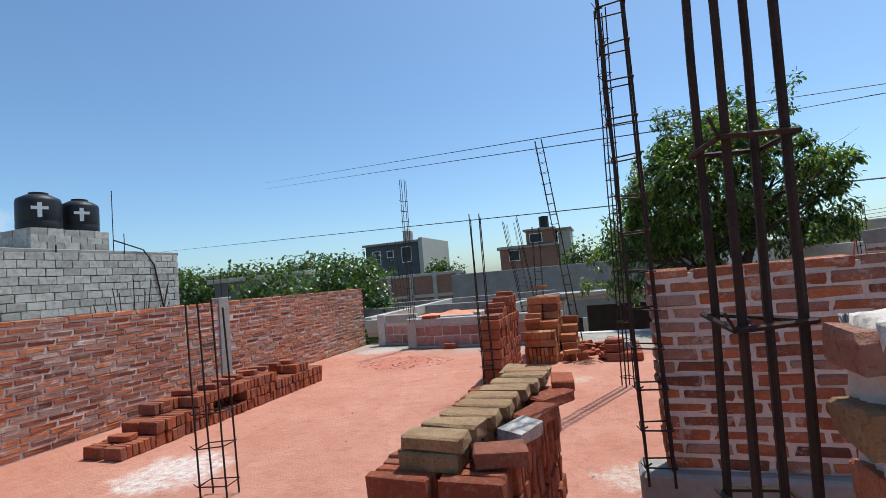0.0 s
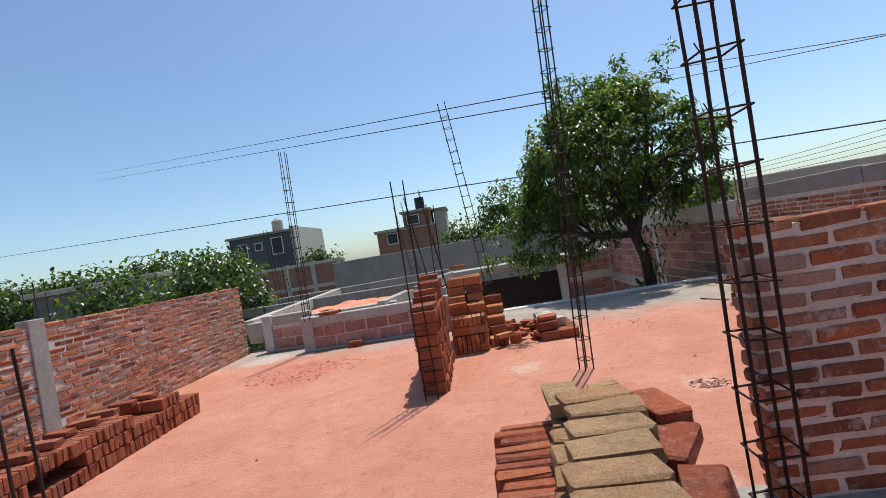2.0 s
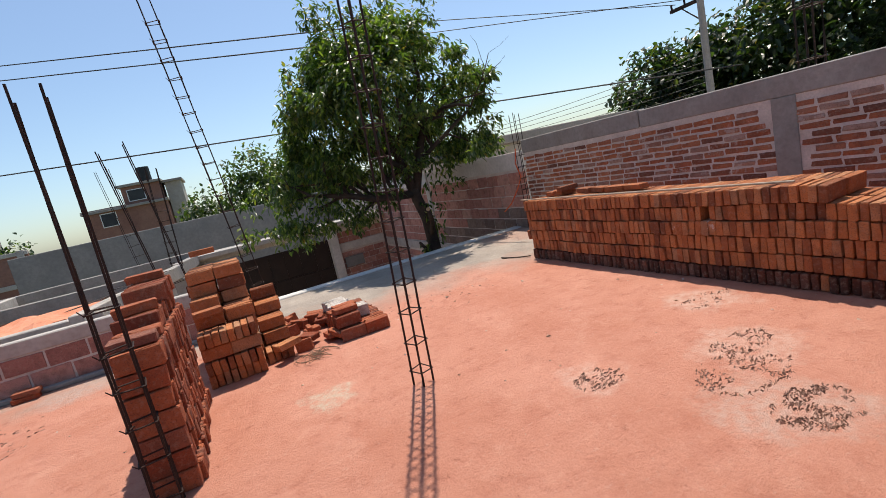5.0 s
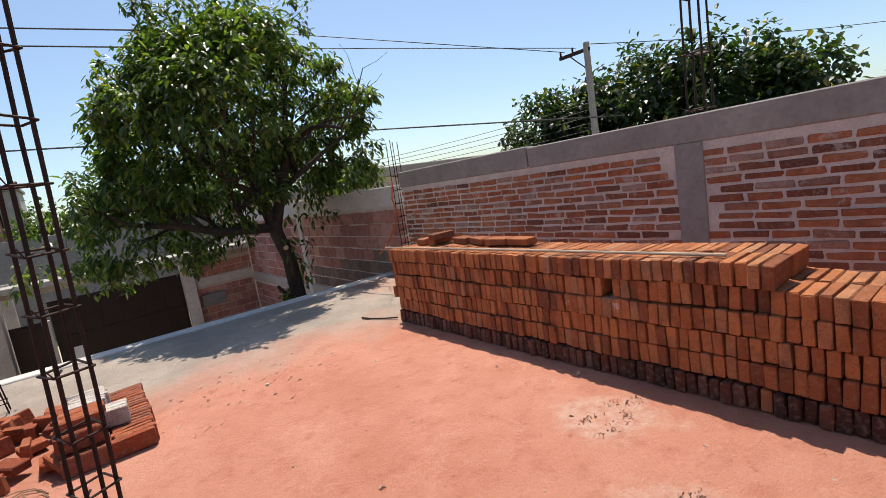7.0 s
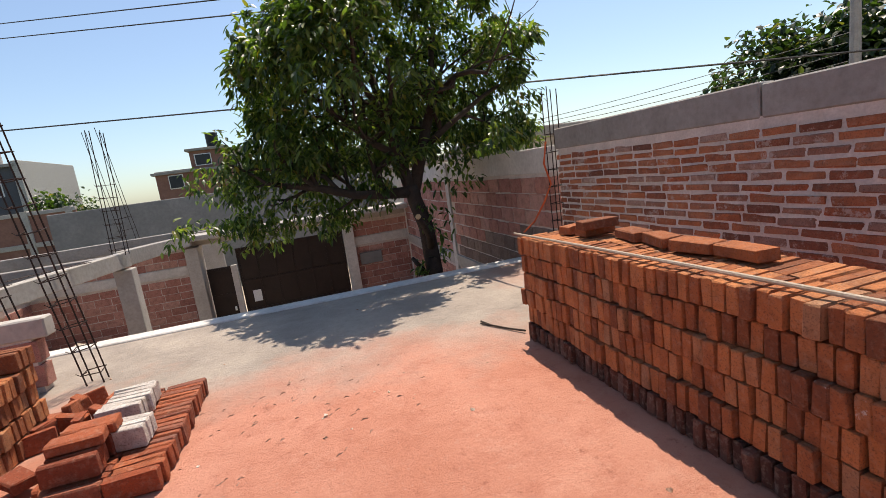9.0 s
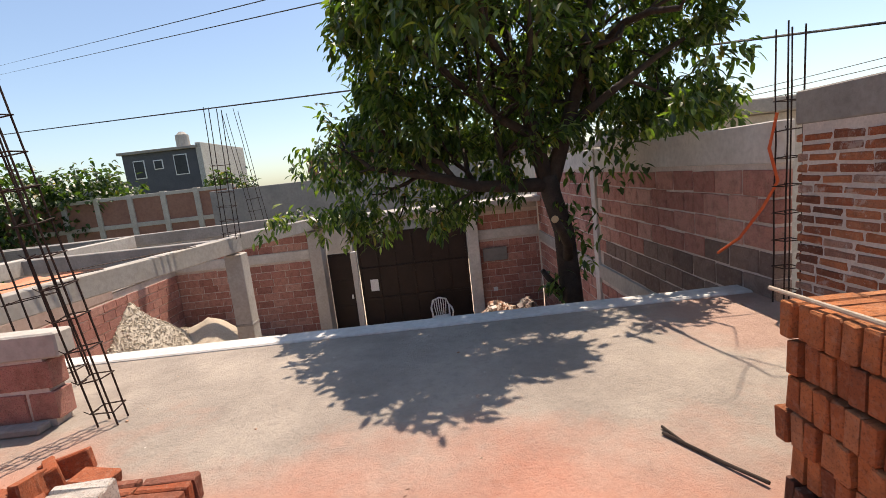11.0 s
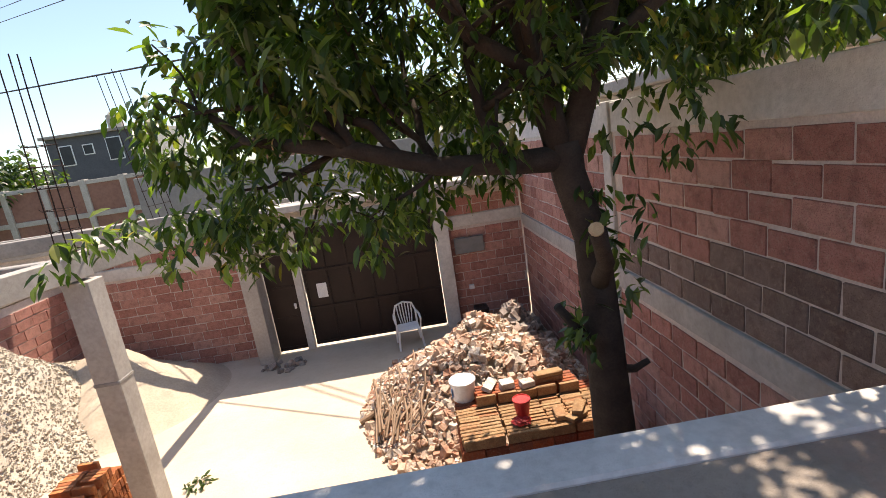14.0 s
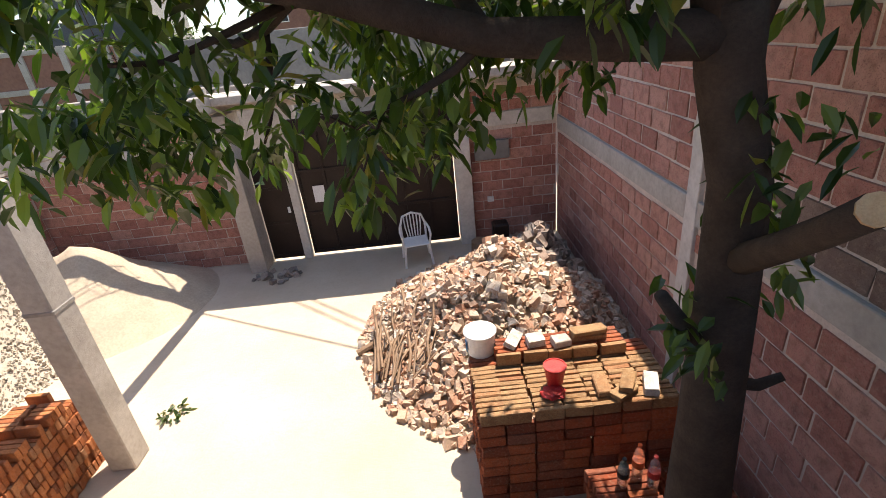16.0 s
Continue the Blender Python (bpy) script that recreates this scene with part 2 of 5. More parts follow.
leaf_m = leaf_material("leaves", (0.022, 0.040, 0.012), (0.046, 0.080, 0.022), (0.14, 0.185, 0.05))
far_leaf_m = leaf_material("far_leaves", (0.020, 0.038, 0.013), (0.034, 0.060, 0.019), (0.06, 0.09, 0.03))
dark_leaf_m = leaf_material("dark_leaves", (0.013, 0.024, 0.010), (0.022, 0.039, 0.015), (0.035, 0.06, 0.022))


# ---- builders ----
def part(name, bm, material, parent=None, label="", smooth=False):
    me = bpy.data.meshes.new(name)
    bm.to_mesh(me)
    bm.free()
    me.materials.append(material)
    if smooth:
        me.shade_smooth()
    ob = new(name, me)
    ob.parent = parent
    if label:
        ob["label"] = label
    return ob


def box(bm, x0, y0, z0, x1, y1, z1, bevel=0.0, m=None):
    r = bmesh.ops.create_cube(bm, size=1)
    vs = r["verts"]
    bmesh.ops.transform(bm, matrix=Matrix.LocRotScale(((x0 + x1) / 2, (y0 + y1) / 2, (z0 + z1) / 2), None, (x1 - x0, y1 - y0, z1 - z0)), verts=vs)
    if bevel:
        es = list({e for v in vs for e in v.link_edges})
        vs = list({v for f in bmesh.ops.bevel(bm, geom=es, offset=bevel, segments=1, affect="EDGES")["faces"] for v in f.verts} | {v for v in vs if v.is_valid})
    if m is not None:
        bmesh.ops.transform(bm, matrix=m, verts=vs)
    return bm


def boxes(*rows, bevel=0.01):
    bm = bmesh.new()
    for r in rows:
        box(bm, *r, bevel)
    return bm


def rod(bm, a, b, r, n=6, r2=None):
    a, b = Vector(a), Vector(b)
    d = b - a
    m = Matrix.Translation((a + b) / 2) @ d.to_track_quat("Z", "Y").to_matrix().to_4x4()
    bmesh.ops.create_cone(bm, cap_ends=True, segments=n, radius1=r, radius2=r if r2 is None else r2, depth=d.length, matrix=m)


def tube(bm, pts, radii, n=8):
    """A bent tapered tube along pts."""
    rings = []
    pts = [Vector(p) for p in pts]
    for i, p in enumerate(pts):
        d = (pts[min(i + 1, len(pts) - 1)] - pts[max(i - 1, 0)]).normalized()
        q = d.to_track_quat("Z", "Y")
        rings.append([bm.verts.new(p + q @ Vector((math.cos(k * math.tau / n), math.sin(k * math.tau / n), 0)) * radii[i]) for k in range(n)])
    for a, b in zip(rings, rings[1:]):
        for k in range(n):
            bm.faces.new((a[k], a[(k + 1) % n], b[(k + 1) % n], b[k]))
    bm.faces.new(rings[-1])
    bm.faces.new(rings[0][::-1])


def empty(name, x=0, y=0, z=0, **tags):
    e = new(name)
    e.location = (x, y, z)
    e.empty_display_size = 0.1
    return tagged(e, **tags)


def piece_meshes(name, size, count, jitter, material, bevel=0.006, seed=1):
    """A few worn variants of one brick or block, centred at the origin."""
    rng = random.Random(seed)
    out = []
    for i in range(count):
        bm = bmesh.new()
        h = [s / 2 for s in size]
        box(bm, -h[0], -h[1], -h[2], h[0], h[1], h[2], bevel)
        for v in bm.verts:
            v.co += Vector([rng.uniform(-jitter, jitter) for _ in range(3)])
        me = bpy.data.meshes.new(name)
        bm.to_mesh(me)
        bm.free()
        me.materials.append(material)
        out.append(me)
    return out


def lay(name, places, meshes, parent, rest_material, limit=300, key=None, seed=3):
    """Lays pieces: (pose, scale) each; the first ones by key as objects, the rest joined into one part."""
    rng = random.Random(seed)
    if key:
        places = sorted(places, key=lambda p: key(p[0].translation))
    for m, s in places[:limit]:
        ob = new(name, rng.choice(meshes))
        ob.parent = parent
        ob.matrix_basis = parent.matrix_basis.inverted() @ m @ Matrix.Diagonal((*s, 1))
    rest = places[limit:]
    if rest:
        data = []
        for me in meshes:
            co = np.empty(len(me.vertices) * 3)
            me.vertices.foreach_get("co", co)
            data.append((co.reshape(-1, 3), [tuple(p.vertices) for p in me.polygons]))
        verts, faces, n = [], [], 0
        for m, s in rest:
            co, fs = rng.choice(data)
            a = np.array(m @ Matrix.Diagonal((*s, 1)))
            verts.append(co @ a[:3, :3].T + a[:3, 3])
            faces += [tuple(i + n for i in f) for f in fs]
            n += len(co)
        me = bpy.data.meshes.new(name + "_rest")
        me.from_pydata(np.concatenate(verts).tolist(), [], faces)
        me.materials.append(rest_material)
        ob = new(name + "_rest", me)
        ob.parent = parent
        ob.matrix_basis = parent.matrix_basis.inverted()
        tagged(ob, kind="stuff")


BRICK = (0.235, 0.115, 0.055)
wall_bricks = piece_meshes("brick", BRICK, 8, 0.0065, brick_wall_m, 0.009, 1)
new_bricks = piece_meshes("brick", BRICK, 6, 0.003, brick_new_m, 0.005, 2)
red_bricks = piece_meshes("brick", BRICK, 6, 0.005, brick_red_m, 0.007, 3)
sooty_bricks = piece_meshes("brick", BRICK, 4, 0.005, brick_sooty_m, 0.008, 9)
tan_bricks = piece_meshes("brick", BRICK, 5, 0.006, brick_tan_m, 0.007, 4)
smeared_bricks = piece_meshes("brick", BRICK, 4, 0.004, brick_mat("lime_smeared_brick", NEW_STOPS, smear=0.95), 0.006, 15)
white_bricks = piece_meshes("brick", BRICK, 4, 0.005, brick_white_m, 0.007, 5)
blocks = piece_meshes("block", (0.385, 0.14, 0.185), 5, 0.003, block_m, 0.006, 6)
dark_blocks = piece_meshes("block", (0.385, 0.14, 0.185), 4, 0.003, dark_block_m, 0.006, 8)
grey_blocks = piece_meshes("block", (0.385, 0.14, 0.185), 4, 0.003, grey_block_m, 0.006, 7)


def wall_courses(x0, y0, x1, y1, z0, z1, face, size, joint, half=0.5, seed=1, gaps=(), toothed=0.0):
    """Places for the courses of one wall face from (x0, y0) to (x1, y1); face: how far the pieces stand off that line."""
    rng = random.Random(seed)
    length = math.hypot(x1 - x0, y1 - y0)
    ang = math.atan2(y1 - y0, x1 - x0)
    out, k, z = [], 0, z0
    L, H = size[0], size[2]
    while z + H < z1 + 0.01:
        u = -(k % 2) * half * (L + joint) - 0.002
        while u < length:
            l = L * rng.uniform(0.93, 1.04)
            a, b = max(u, rng.uniform(0, toothed) if toothed else 0), min(u + l, length - (rng.uniform(0, toothed) if toothed else 0))
            if b - a > 0.04 and not any(g0 < (a + b) / 2 < g1 for g0, g1 in gaps):
                c = (a + b) / 2
                m = Matrix.Translation((x0 + math.cos(ang) * c - math.sin(ang) * face, y0 + math.sin(ang) * c + math.cos(ang) * face, z + H / 2 + rng.uniform(-0.003, 0.003)))
                m = m @ pose(0, rng.uniform(-0.004, 0.004), 0, 0, rng.uniform(-1.2, 1.2), math.degrees(ang) + rng.uniform(-0.6, 0.6))
                out.append((m, ((b - a) / L, 1, rng.uniform(0.93, 1.05))))
            u += l + joint * rng.uniform(0.8, 1.3)
        z += H + joint * rng.uniform(0.9, 1.1)
        k += 1
    return out


# ---- structure: the roof ----
RX, LX, EDGE = 4.12, -5.5, 10.25
tagged(part("floor", boxes((LX, -5, -0.25, RX, EDGE, 0.0), bevel=0), floor_m), "worn red-washed concrete roof floor, bare grey near the edge", "floor", kind="structure")
edge = tagged(part("trim", boxes((-2.4, EDGE - 0.02, -0.3, RX, EDGE + 0.2, 0.02), bevel=0.012), white_plaster), "whitewashed concrete lip along the roof edge", "edge", kind="structure")
tagged(part("wall_front", boxes((LX, 10.0, -2.85, -0.75, 10.2, -0.25), (-0.75, 10.05, -2.85, RX, 10.24, -0.3), (LX - 0.2, -5, -2.85, LX, 10.2, -0.25), bevel=0), pink_plaster), "plastered house wall under the roof", "wall", kind="structure")
ground = bmesh.new()
bmesh.ops.create_grid(ground, x_segments=8, y_segments=8, size=900)
bmesh.ops.translate(ground, vec=(0, 0, -2.85), verts=ground.verts)
tagged(part("ground", ground, ground_m), "pale dusty earth ground of the yard and beyond", "ground", kind="structure")

# left parapet of bricks, with a cast column
LTOP = 1.35
left_wall = empty("wall_west", LX, 0, 0, label="long red brick parapet wall with pale mortar", category="wall", kind="structure")
part("mortar_core", boxes((-0.135, -5, 0, -0.012, 9.9, LTOP - 0.03), bevel=0), mortar, left_wall)
part("column", boxes((-0.14, 5.56, 0, 0.012, 5.76, LTOP + 0.05), bevel=0.008), concrete, left_wall, "grey cast concrete column")
lay("brick", wall_courses(LX, 9.95, LX, -5, 0.01, LTOP, 0.06 - 0.12, BRICK, 0.016, gaps=((4.18, 4.40),), seed=4), wall_bricks, left_wall, brick_wall_far, 300, key=lambda p: abs(p.y - 6.5))

# right brick wall, cast cap and column
right_wall = empty("wall_east", RX, 0, 0, label="tall red brick wall with a grey cast concrete cap", category="wall", kind="structure")
part("mortar_core", boxes((0.010, -5, 0, 0.13, 9.72, 1.36), bevel=0), mortar, right_wall)
part("cap", boxes((0.0, -5, 1.345, 0.145, 7.2, 1.56), (0.0, 7.215, 1.345, 0.145, 9.78, 1.575), bevel=0.01), concrete, right_wall, "grey concrete cap beam")
part("column", boxes((-0.004, 5.42, 0, 0.146, 5.64, 1.345), bevel=0.006), concrete, right_wall, "grey cast concrete column")
lay("brick", wall_courses(RX, -5, RX, 9.76, 0.02, 1.34, -0.06, BRICK, 0.016, gaps=((10.4, 10.66),), seed=5, toothed=0.0), wall_bricks, right_wall, brick_wall_far, 300, key=lambda p: abs(p.y - 7.4) + (0.6 - p.z) * 2)

# red block wall of the yard beyond it
block_wall = empty("wall_yard", RX, 0, 0, label="red concrete block wall with cast beam and pale plaster cap", category="wall", kind="structure")
part("mortar_core", boxes((0.012, 10.0, -2.85, 0.15, 19.0, 1.1), bevel=0), mortar, block_wall)
part("cap", boxes((-0.005, 9.98, 1.08, 0.155, 14.1, 1.40), (-0.005, 14.3, 1.08, 0.155, 19.0, 1.40), bevel=0.008), white_plaster, block_wall, "smooth pale plastered cap")
part("beam", boxes((-0.03, 10.46, -0.74, 0.155, 14.1, -0.5), (-0.03, 14.3, -0.74, 0.155, 18.9, -0.5), bevel=0.008), pale_concrete, block_wall, "pale cast tie beam")
part("column", boxes((-0.035, 14.1, -2.85, 0.16, 14.3, 1.42), bevel=0.008), white_plaster, block_wall, "whitish cast column")
bl = [(m, (a, b, 1.08 * c)) for m, (a, b, c) in wall_courses(RX, 9.98, RX, 18.9, -0.485, 1.08, -0.07, (0.385, 0.14, 0.2), 0.019, seed=6, gaps=((4.1, 4.33),))] + wall_courses(RX, 10.46, RX, 18.9, -2.83, -0.76, -0.07, (0.385, 0.14, 0.185), 0.018, seed=7, gaps=((3.62, 3.85),))
# blocks under a line sloping down away from the roof get the darker colour
low_dark = [p for p in bl if -0.5 < p[0].translation.z < -0.08 + 0.16 * (13.2 - p[0].translation.y) and p[0].translation.y < 14.1]
low_dark = [p for p in low_dark if p[0].translation.z < 0.3]
lay("block", low_dark, dark_blocks, block_wall, dark_block_m)
lay("block", [p for p in bl if p not in low_dark], blocks, block_wall, block_far, 260, key=lambda p: p.y - p.z)

# low parapet of blocks by the unfinished bay
low = empty("wall_low", 0, 9.2, 0, label="low parapet of red blocks with grey concrete cap", category="wall", kind="structure")
part("mortar_core", boxes((-4.05, -0.06, 0, -0.98, 0.06, 0.45), (-4.86, 0.55, 0, -4.05, 0.67, 0.6), bevel=0), mortar, low)
part("cap", boxes((-3.85, -0.075, 0.44, -0.86, 0.075, 0.60), (-4.85, 0.53, 0.5, -4.1, 0.69, 0.68), bevel=0.012), pale_concrete, low, "cast concrete cap")
part("column", boxes((-4.06, -0.085, 0, -3.85, 0.085, 0.61), bevel=0.01), pale_concrete, low, "cast concrete column")
part("pier", boxes((-5.05, 0.52, 0, -4.88, 0.7, 0.7), bevel=0.012), white_plaster, low, "whitewashed end pier")
part("kerb", boxes((-4.85, 0.42, 0, -4.1, 0.5, 0.06), (-3.83, -0.18, 0, -1.0, -0.08, 0.05), bevel=0.01), concrete, low)
lay("block", wall_courses(-3.85, 9.2, -0.95, 9.2, 0.04, 0.46, 0.0, (0.385, 0.14, 0.185), 0.02, seed=8) + wall_courses(-4.85, 9.81, -4.06, 9.81, 0.04, 0.5, 0.0, (0.385, 0.14, 0.185), 0.02, seed=9), blocks, low, block_far)
# near brick wall on a concrete kerb
near_wall = empty("wall_near", 0.2, 2.92, 0, label="chest-high red brick wall on a concrete kerb", category="wall", kind="structure")
part("kerb", boxes((-0.14, -0.13, 0, 3.9, 0.10, 0.235), bevel=0.02), concrete, near_wall, "rough concrete kerb")
part("mortar_core", boxes((0.02, -0.048, 0.235, 3.9, 0.05, 1.29), bevel=0), mortar, near_wall)
lay("brick", wall_courses(0.2, 2.92, 4.1, 2.92, 0.245, 1.335, 0.0, BRICK, 0.018, seed=11, toothed=0.012), wall_bricks, near_wall, brick_wall_far, 260, key=lambda p: p.x)
tooth = empty("wall_toothed", 0.28, 0.79, 0, label="broken end of a brick wall with thick pale mortar", category="wall", kind="structure")
rough = bmesh.new()
box(rough, 0.035, -0.056, 0, 2.5, 0.056, 1.27)
bmesh.ops.bisect_plane(rough, geom=rough.verts[:] + rough.edges[:] + rough.faces[:], plane_co=(0.35, 0, 0), plane_no=(1, 0, 0))
bmesh.ops.subdivide_edges(rough, edges=[e for e in rough.edges if max(v.co.x for v in e.verts) < 0.36], cuts=24, use_grid_fill=True)
for v in rough.verts:
    if v.co.x < 0.34:
        v.co += Vector((0.022, 0.008, 0.0)) * noise.noise(v.co * 22) + Vector((0.012, 0.006, 0.008)) * noise.noise(v.co * 60)
part("mortar_core", rough, mortar, tooth, "thick lumpy pale mortar", True)
lay("brick", wall_courses(0.27, 0.79, 2.8, 0.79, 0.02, 1.31, 0.0, (0.235, 0.115, 0.055), 0.036, seed=12, toothed=0.05), tan_bricks[:2] + wall_bricks, tooth, brick_wall_far, 160, key=lambda p: p.x)

# ---- structure: the yard ----
gate_wall = empty("wall_gate", 0, 19.0, -2.85, label="red block wall beside the gate with white cast bands", category="wall", kind="structure")
part("mortar_core", boxes((-9, 0.01, 0, -2.0, 0.15, 3.2), (2.5, 0.01, 0, 4.12, 0.15, 3.2), bevel=0), mortar, gate_wall)
part("tie_band", boxes((-9, -0.03, 2.25, -2.02, 0.16, 2.5), (2.46, -0.03, 2.25, 4.1, 0.16, 2.5), bevel=0.01), white_plaster, gate_wall, "whitish cast band")
part("lintel", boxes((-9, -0.04, 3.0, 4.1, 0.17, 3.32), bevel=0.01), pale_concrete, gate_wall, "cast top beam")
part("column", boxes((-2.0, -0.5, 0, -1.68, 0.16, 3.0), bevel=0.01), pale_concrete, gate_wall, "rough cast column")
part("column", boxes((2.16, -0.2, 0, 2.46, 0.16, 3.0), bevel=0.01), white_plaster, gate_wall, "pale cast column")
gl = wall_courses(-9, 19.07, -2.0, 19.07, -2.83, -0.62, 0, (0.385, 0.14, 0.185), 0.013, seed=13) + wall_courses(2.47, 19.07, 4.1, 19.07, -2.83, -0.62, 0, (0.385, 0.14, 0.185), 0.013, seed=14)
gl += wall_courses(-9, 19.07, -2.0, 19.07, -0.34, 0.14, 0, (0.385, 0.14, 0.185), 0.013, seed=15) + wall_courses(2.47, 19.07, 4.1, 19.07, -0.34, 0.14, 0, (0.385, 0.14, 0.185), 0.013, seed=16)
lay("block", gl, blocks, gate_wall, block_far, 220, key=lambda p: abs(p.x))

gate = empty("metal_gate", 0.6, 19.05, -2.85, label="dark brown sheet metal driveway gate, closed", category="gate")
part("sheet", boxes((-1.45, 0.0, 0.07, 1.54, 0.03, 2.75), bevel=0), dark_metal, gate)
for i in range(7):
    x = -1.45 + i * 0.49
    part("stile", boxes((x, -0.03, 0.07, x + 0.05, 0.0, 2.75), bevel=0.004), dark_metal, gate)
for z in (0.07, 0.9, 1.75, 2.69):
    part("rail", boxes((-1.45, -0.034, z, 1.54, -0.004, z + 0.06), bevel=0.004), dark_metal, gate)
part("notice", boxes((-1.2, -0.045, 1.15, -0.98, -0.04, 1.48), bevel=0), white_paint, gate, "white paper notice")
door = empty("pedestrian_door", -1.66, 18.98, -2.85, label="dark metal pedestrian door standing ajar", category="door")
part("leaf", boxes((0.0, -0.02, 0.06, 0.62, 0.02, 2.3), bevel=0.004), dark_metal, door)
for z in (0.1, 0.8, 1.5, 2.2):
    part("rail", boxes((0.02, -0.035, z, 0.6, -0.02, z + 0.05), bevel=0.003), dark_metal, door)
part("handle", boxes((0.52, -0.06, 1.02, 0.57, -0.035, 1.14), bevel=0.004), white_paint, door, "small bright handle")
tagged(part("door_post", boxes((-1.04, 18.94, -2.85, -0.88, 19.1, -0.55), bevel=0.01), white_plaster), "pale plastered post between door and gate", "post", kind="structure")

bay = empty("unfinished_bay", -1.92, 14.1, -2.85, label="unfinished concrete frame of column and roof beams", category="frame", kind="structure")
part("column", boxes((-0.14, -0.14, 0, 0.14, 0.14, 3.2), bevel=0.012), pale_concrete, bay, "cast column with formwork joint")
part("formwork_joint", boxes((-0.147, -0.147, 1.98, 0.147, 0.147, 2.03), bevel=0.01), concrete, bay)


def beam(parent, a, b, w, h, mat, name="beam"):
    a, b = Vector(a), Vector(b)
    d = b - a
    bm = bmesh.new()
    box(bm, 0, -w / 2, -h, d.length, w / 2, 0, 0.012, Matrix.Translation(a - parent.location) @ Vector((1, 0, 0)).rotation_difference(d).to_matrix().to_4x4())
    return part(name, bm, mat, parent)


beam(bay, (-1.9, 14.2, 0.64), (-2.75, 9.95, 0.62), 0.17, 0.26, pale_concrete)
beam(bay, (-1.98, 14.18, 0.66), (-1.84, 18.5, 0.50), 0.17, 0.28, concrete)
beam(bay, (-2.1, 14.2, 0.60), (-8.5, 14.6, 0.60), 0.17, 0.26, concrete)
beam(bay, (-1.9, 18.6, 0.62), (-9.0, 17.2, 0.62), 0.2, 0.28, concrete)
beam(bay, (-5.6, 10.3, 0.62), (-5.9, 17.6, 0.62), 0.2, 0.28, pale_concrete)
beam(bay, (-2.5, 10.2, 0.56), (-5.6, 10.3, 0.56), 0.2, 0.3, pale_concrete)
room = empty("wall_bay", -5.8, 14.7, -2.85, label="red block wall of the unfinished bay, white plaster on top", category="wall", kind="structure")
part("core", boxes((-0.15, -4.4, 0, -0.02, 4.28, 2.34), bevel=0), mortar, room)
part("cap", boxes((-0.16, -4.4, 2.36, 0.01, 4.26, 2.6), bevel=0.01), white_plaster, room, "white plastered cap")
lay("block", wall_courses(-5.87, 10.3, -5.87, 18.95, -2.83, -0.5, 0, (0.385, 0.14, 0.185), 0.014, seed=17), blocks, room, block_far, 290, key=lambda p: -p.z - 0.3 * p.y)
tagged(part("porch_slab", boxes((-2.3, 18.38, 0.32, 4.1, 19.3, 0.46), bevel=0.012), pale_concrete), "thin concrete slab roof over the gate", "slab", kind="structure")


# ---- reinforcing steel ----
def cage(name, base, top, w, d, label, bar=0.006, step=0.2, ties_to=1.0, extra=0.25, turn=0, bars=4, tie=0.0045, tails=True):
    """A rebar column cage: four bars, square ties, with bent tie ends."""
    a, b = Vector(base), Vector(top)
    e = empty(name, *a, label=label, category="rebar cage", group="rebar cages")
    L = (b - a).length
    q = (b - a).to_track_quat("Z", "Y").to_matrix().to_4x4()
    q = Vector((0, 0, 1)).rotation_difference(b - a).to_matrix().to_4x4() @ pose(0, 0, 0, 0, 0, turn)
    rng = random.Random(int(100 * (a.x + 7 * a.y)) & 1023)
    cs = [(-w / 2, -d / 2), (w / 2, -d / 2), (w / 2, d / 2), (-w / 2, d / 2)][:bars]
    for x, y in cs:
        bm = bmesh.new()
        n = max(2, int(L / 0.4))
        pts = [q @ Vector((x + rng.uniform(-1, 1) * 0.004, y + rng.uniform(-1, 1) * 0.004, L * i / n + (rng.uniform(-0.06, 0.02) if i == n else 0))) for i in range(n + 1)]
        tube(bm, pts, [bar] * (n + 1), 6)
        part("bar", bm, steel, e)
    z = 0.1
    while z < L * ties_to - (0.0 if ties_to < 1 else extra):
        bm = bmesh.new()
        o = bar + tie
        zz = [z + rng.uniform(-0.008, 0.008) for _ in range(4)]
        ring = [Vector((sx * (w / 2 + o), sy * (d / 2 + o), zz[i])) for i, (sx, sy) in enumerate(((-1, -1), (1, -1), (1, 1), (-1, 1)))]
        for i in range(4):
            rod(bm, q @ ring[i], q @ ring[(i + 1) % 4], tie, 5)
        if tails:
            rod(bm, q @ ring[0], q @ (ring[0] + Vector((0.035, 0.035, 0.01))), tie, 5)
            rod(bm, q @ ring[0], q @ (ring[0] + Vector((-0.02, -0.012, 0.03))), tie * 0.6, 4)
        part("tie", bm, steel, e)
        z += step * rng.uniform(0.92, 1.08)
    return e


cage("rebar_cage", (0.175, 0.89, 0.02), (0.295, 0.88, 3.4), 0.09, 0.09, "tall rusty rebar column cage beside a broken wall end", 0.0075, 0.285, turn=12, tie=0.005)
cage("rebar_cage", (0.162, 2.78, 0.2), (0.175, 2.74, 3.7), 0.13, 0.12, "tall rusty rebar column cage standing on a kerb", 0.0072, 0.205)
cage("rebar_cage", (0.10, 5.72, 0), (0.24, 5.58, 4.3), 0.09, 0.09, "tall leaning rebar cage rising from the roof floor", 0.0072, 0.2, turn=25)
cage("rebar_cage", (-1.44, 5.50, 0.0), (-1.43, 5.48, 2.12), 0.115, 0.11, "rebar cage with long bare bars beside stacked bricks", 0.0065, 0.2, ties_to=0.58, turn=8)
cage("rebar_cage", (-2.70, 2.65, 0), (-2.74, 2.64, 1.36), 0.20, 0.13, "short rebar cage with bare bar ends", 0.0065, 0.25, ties_to=0.45, turn=10)
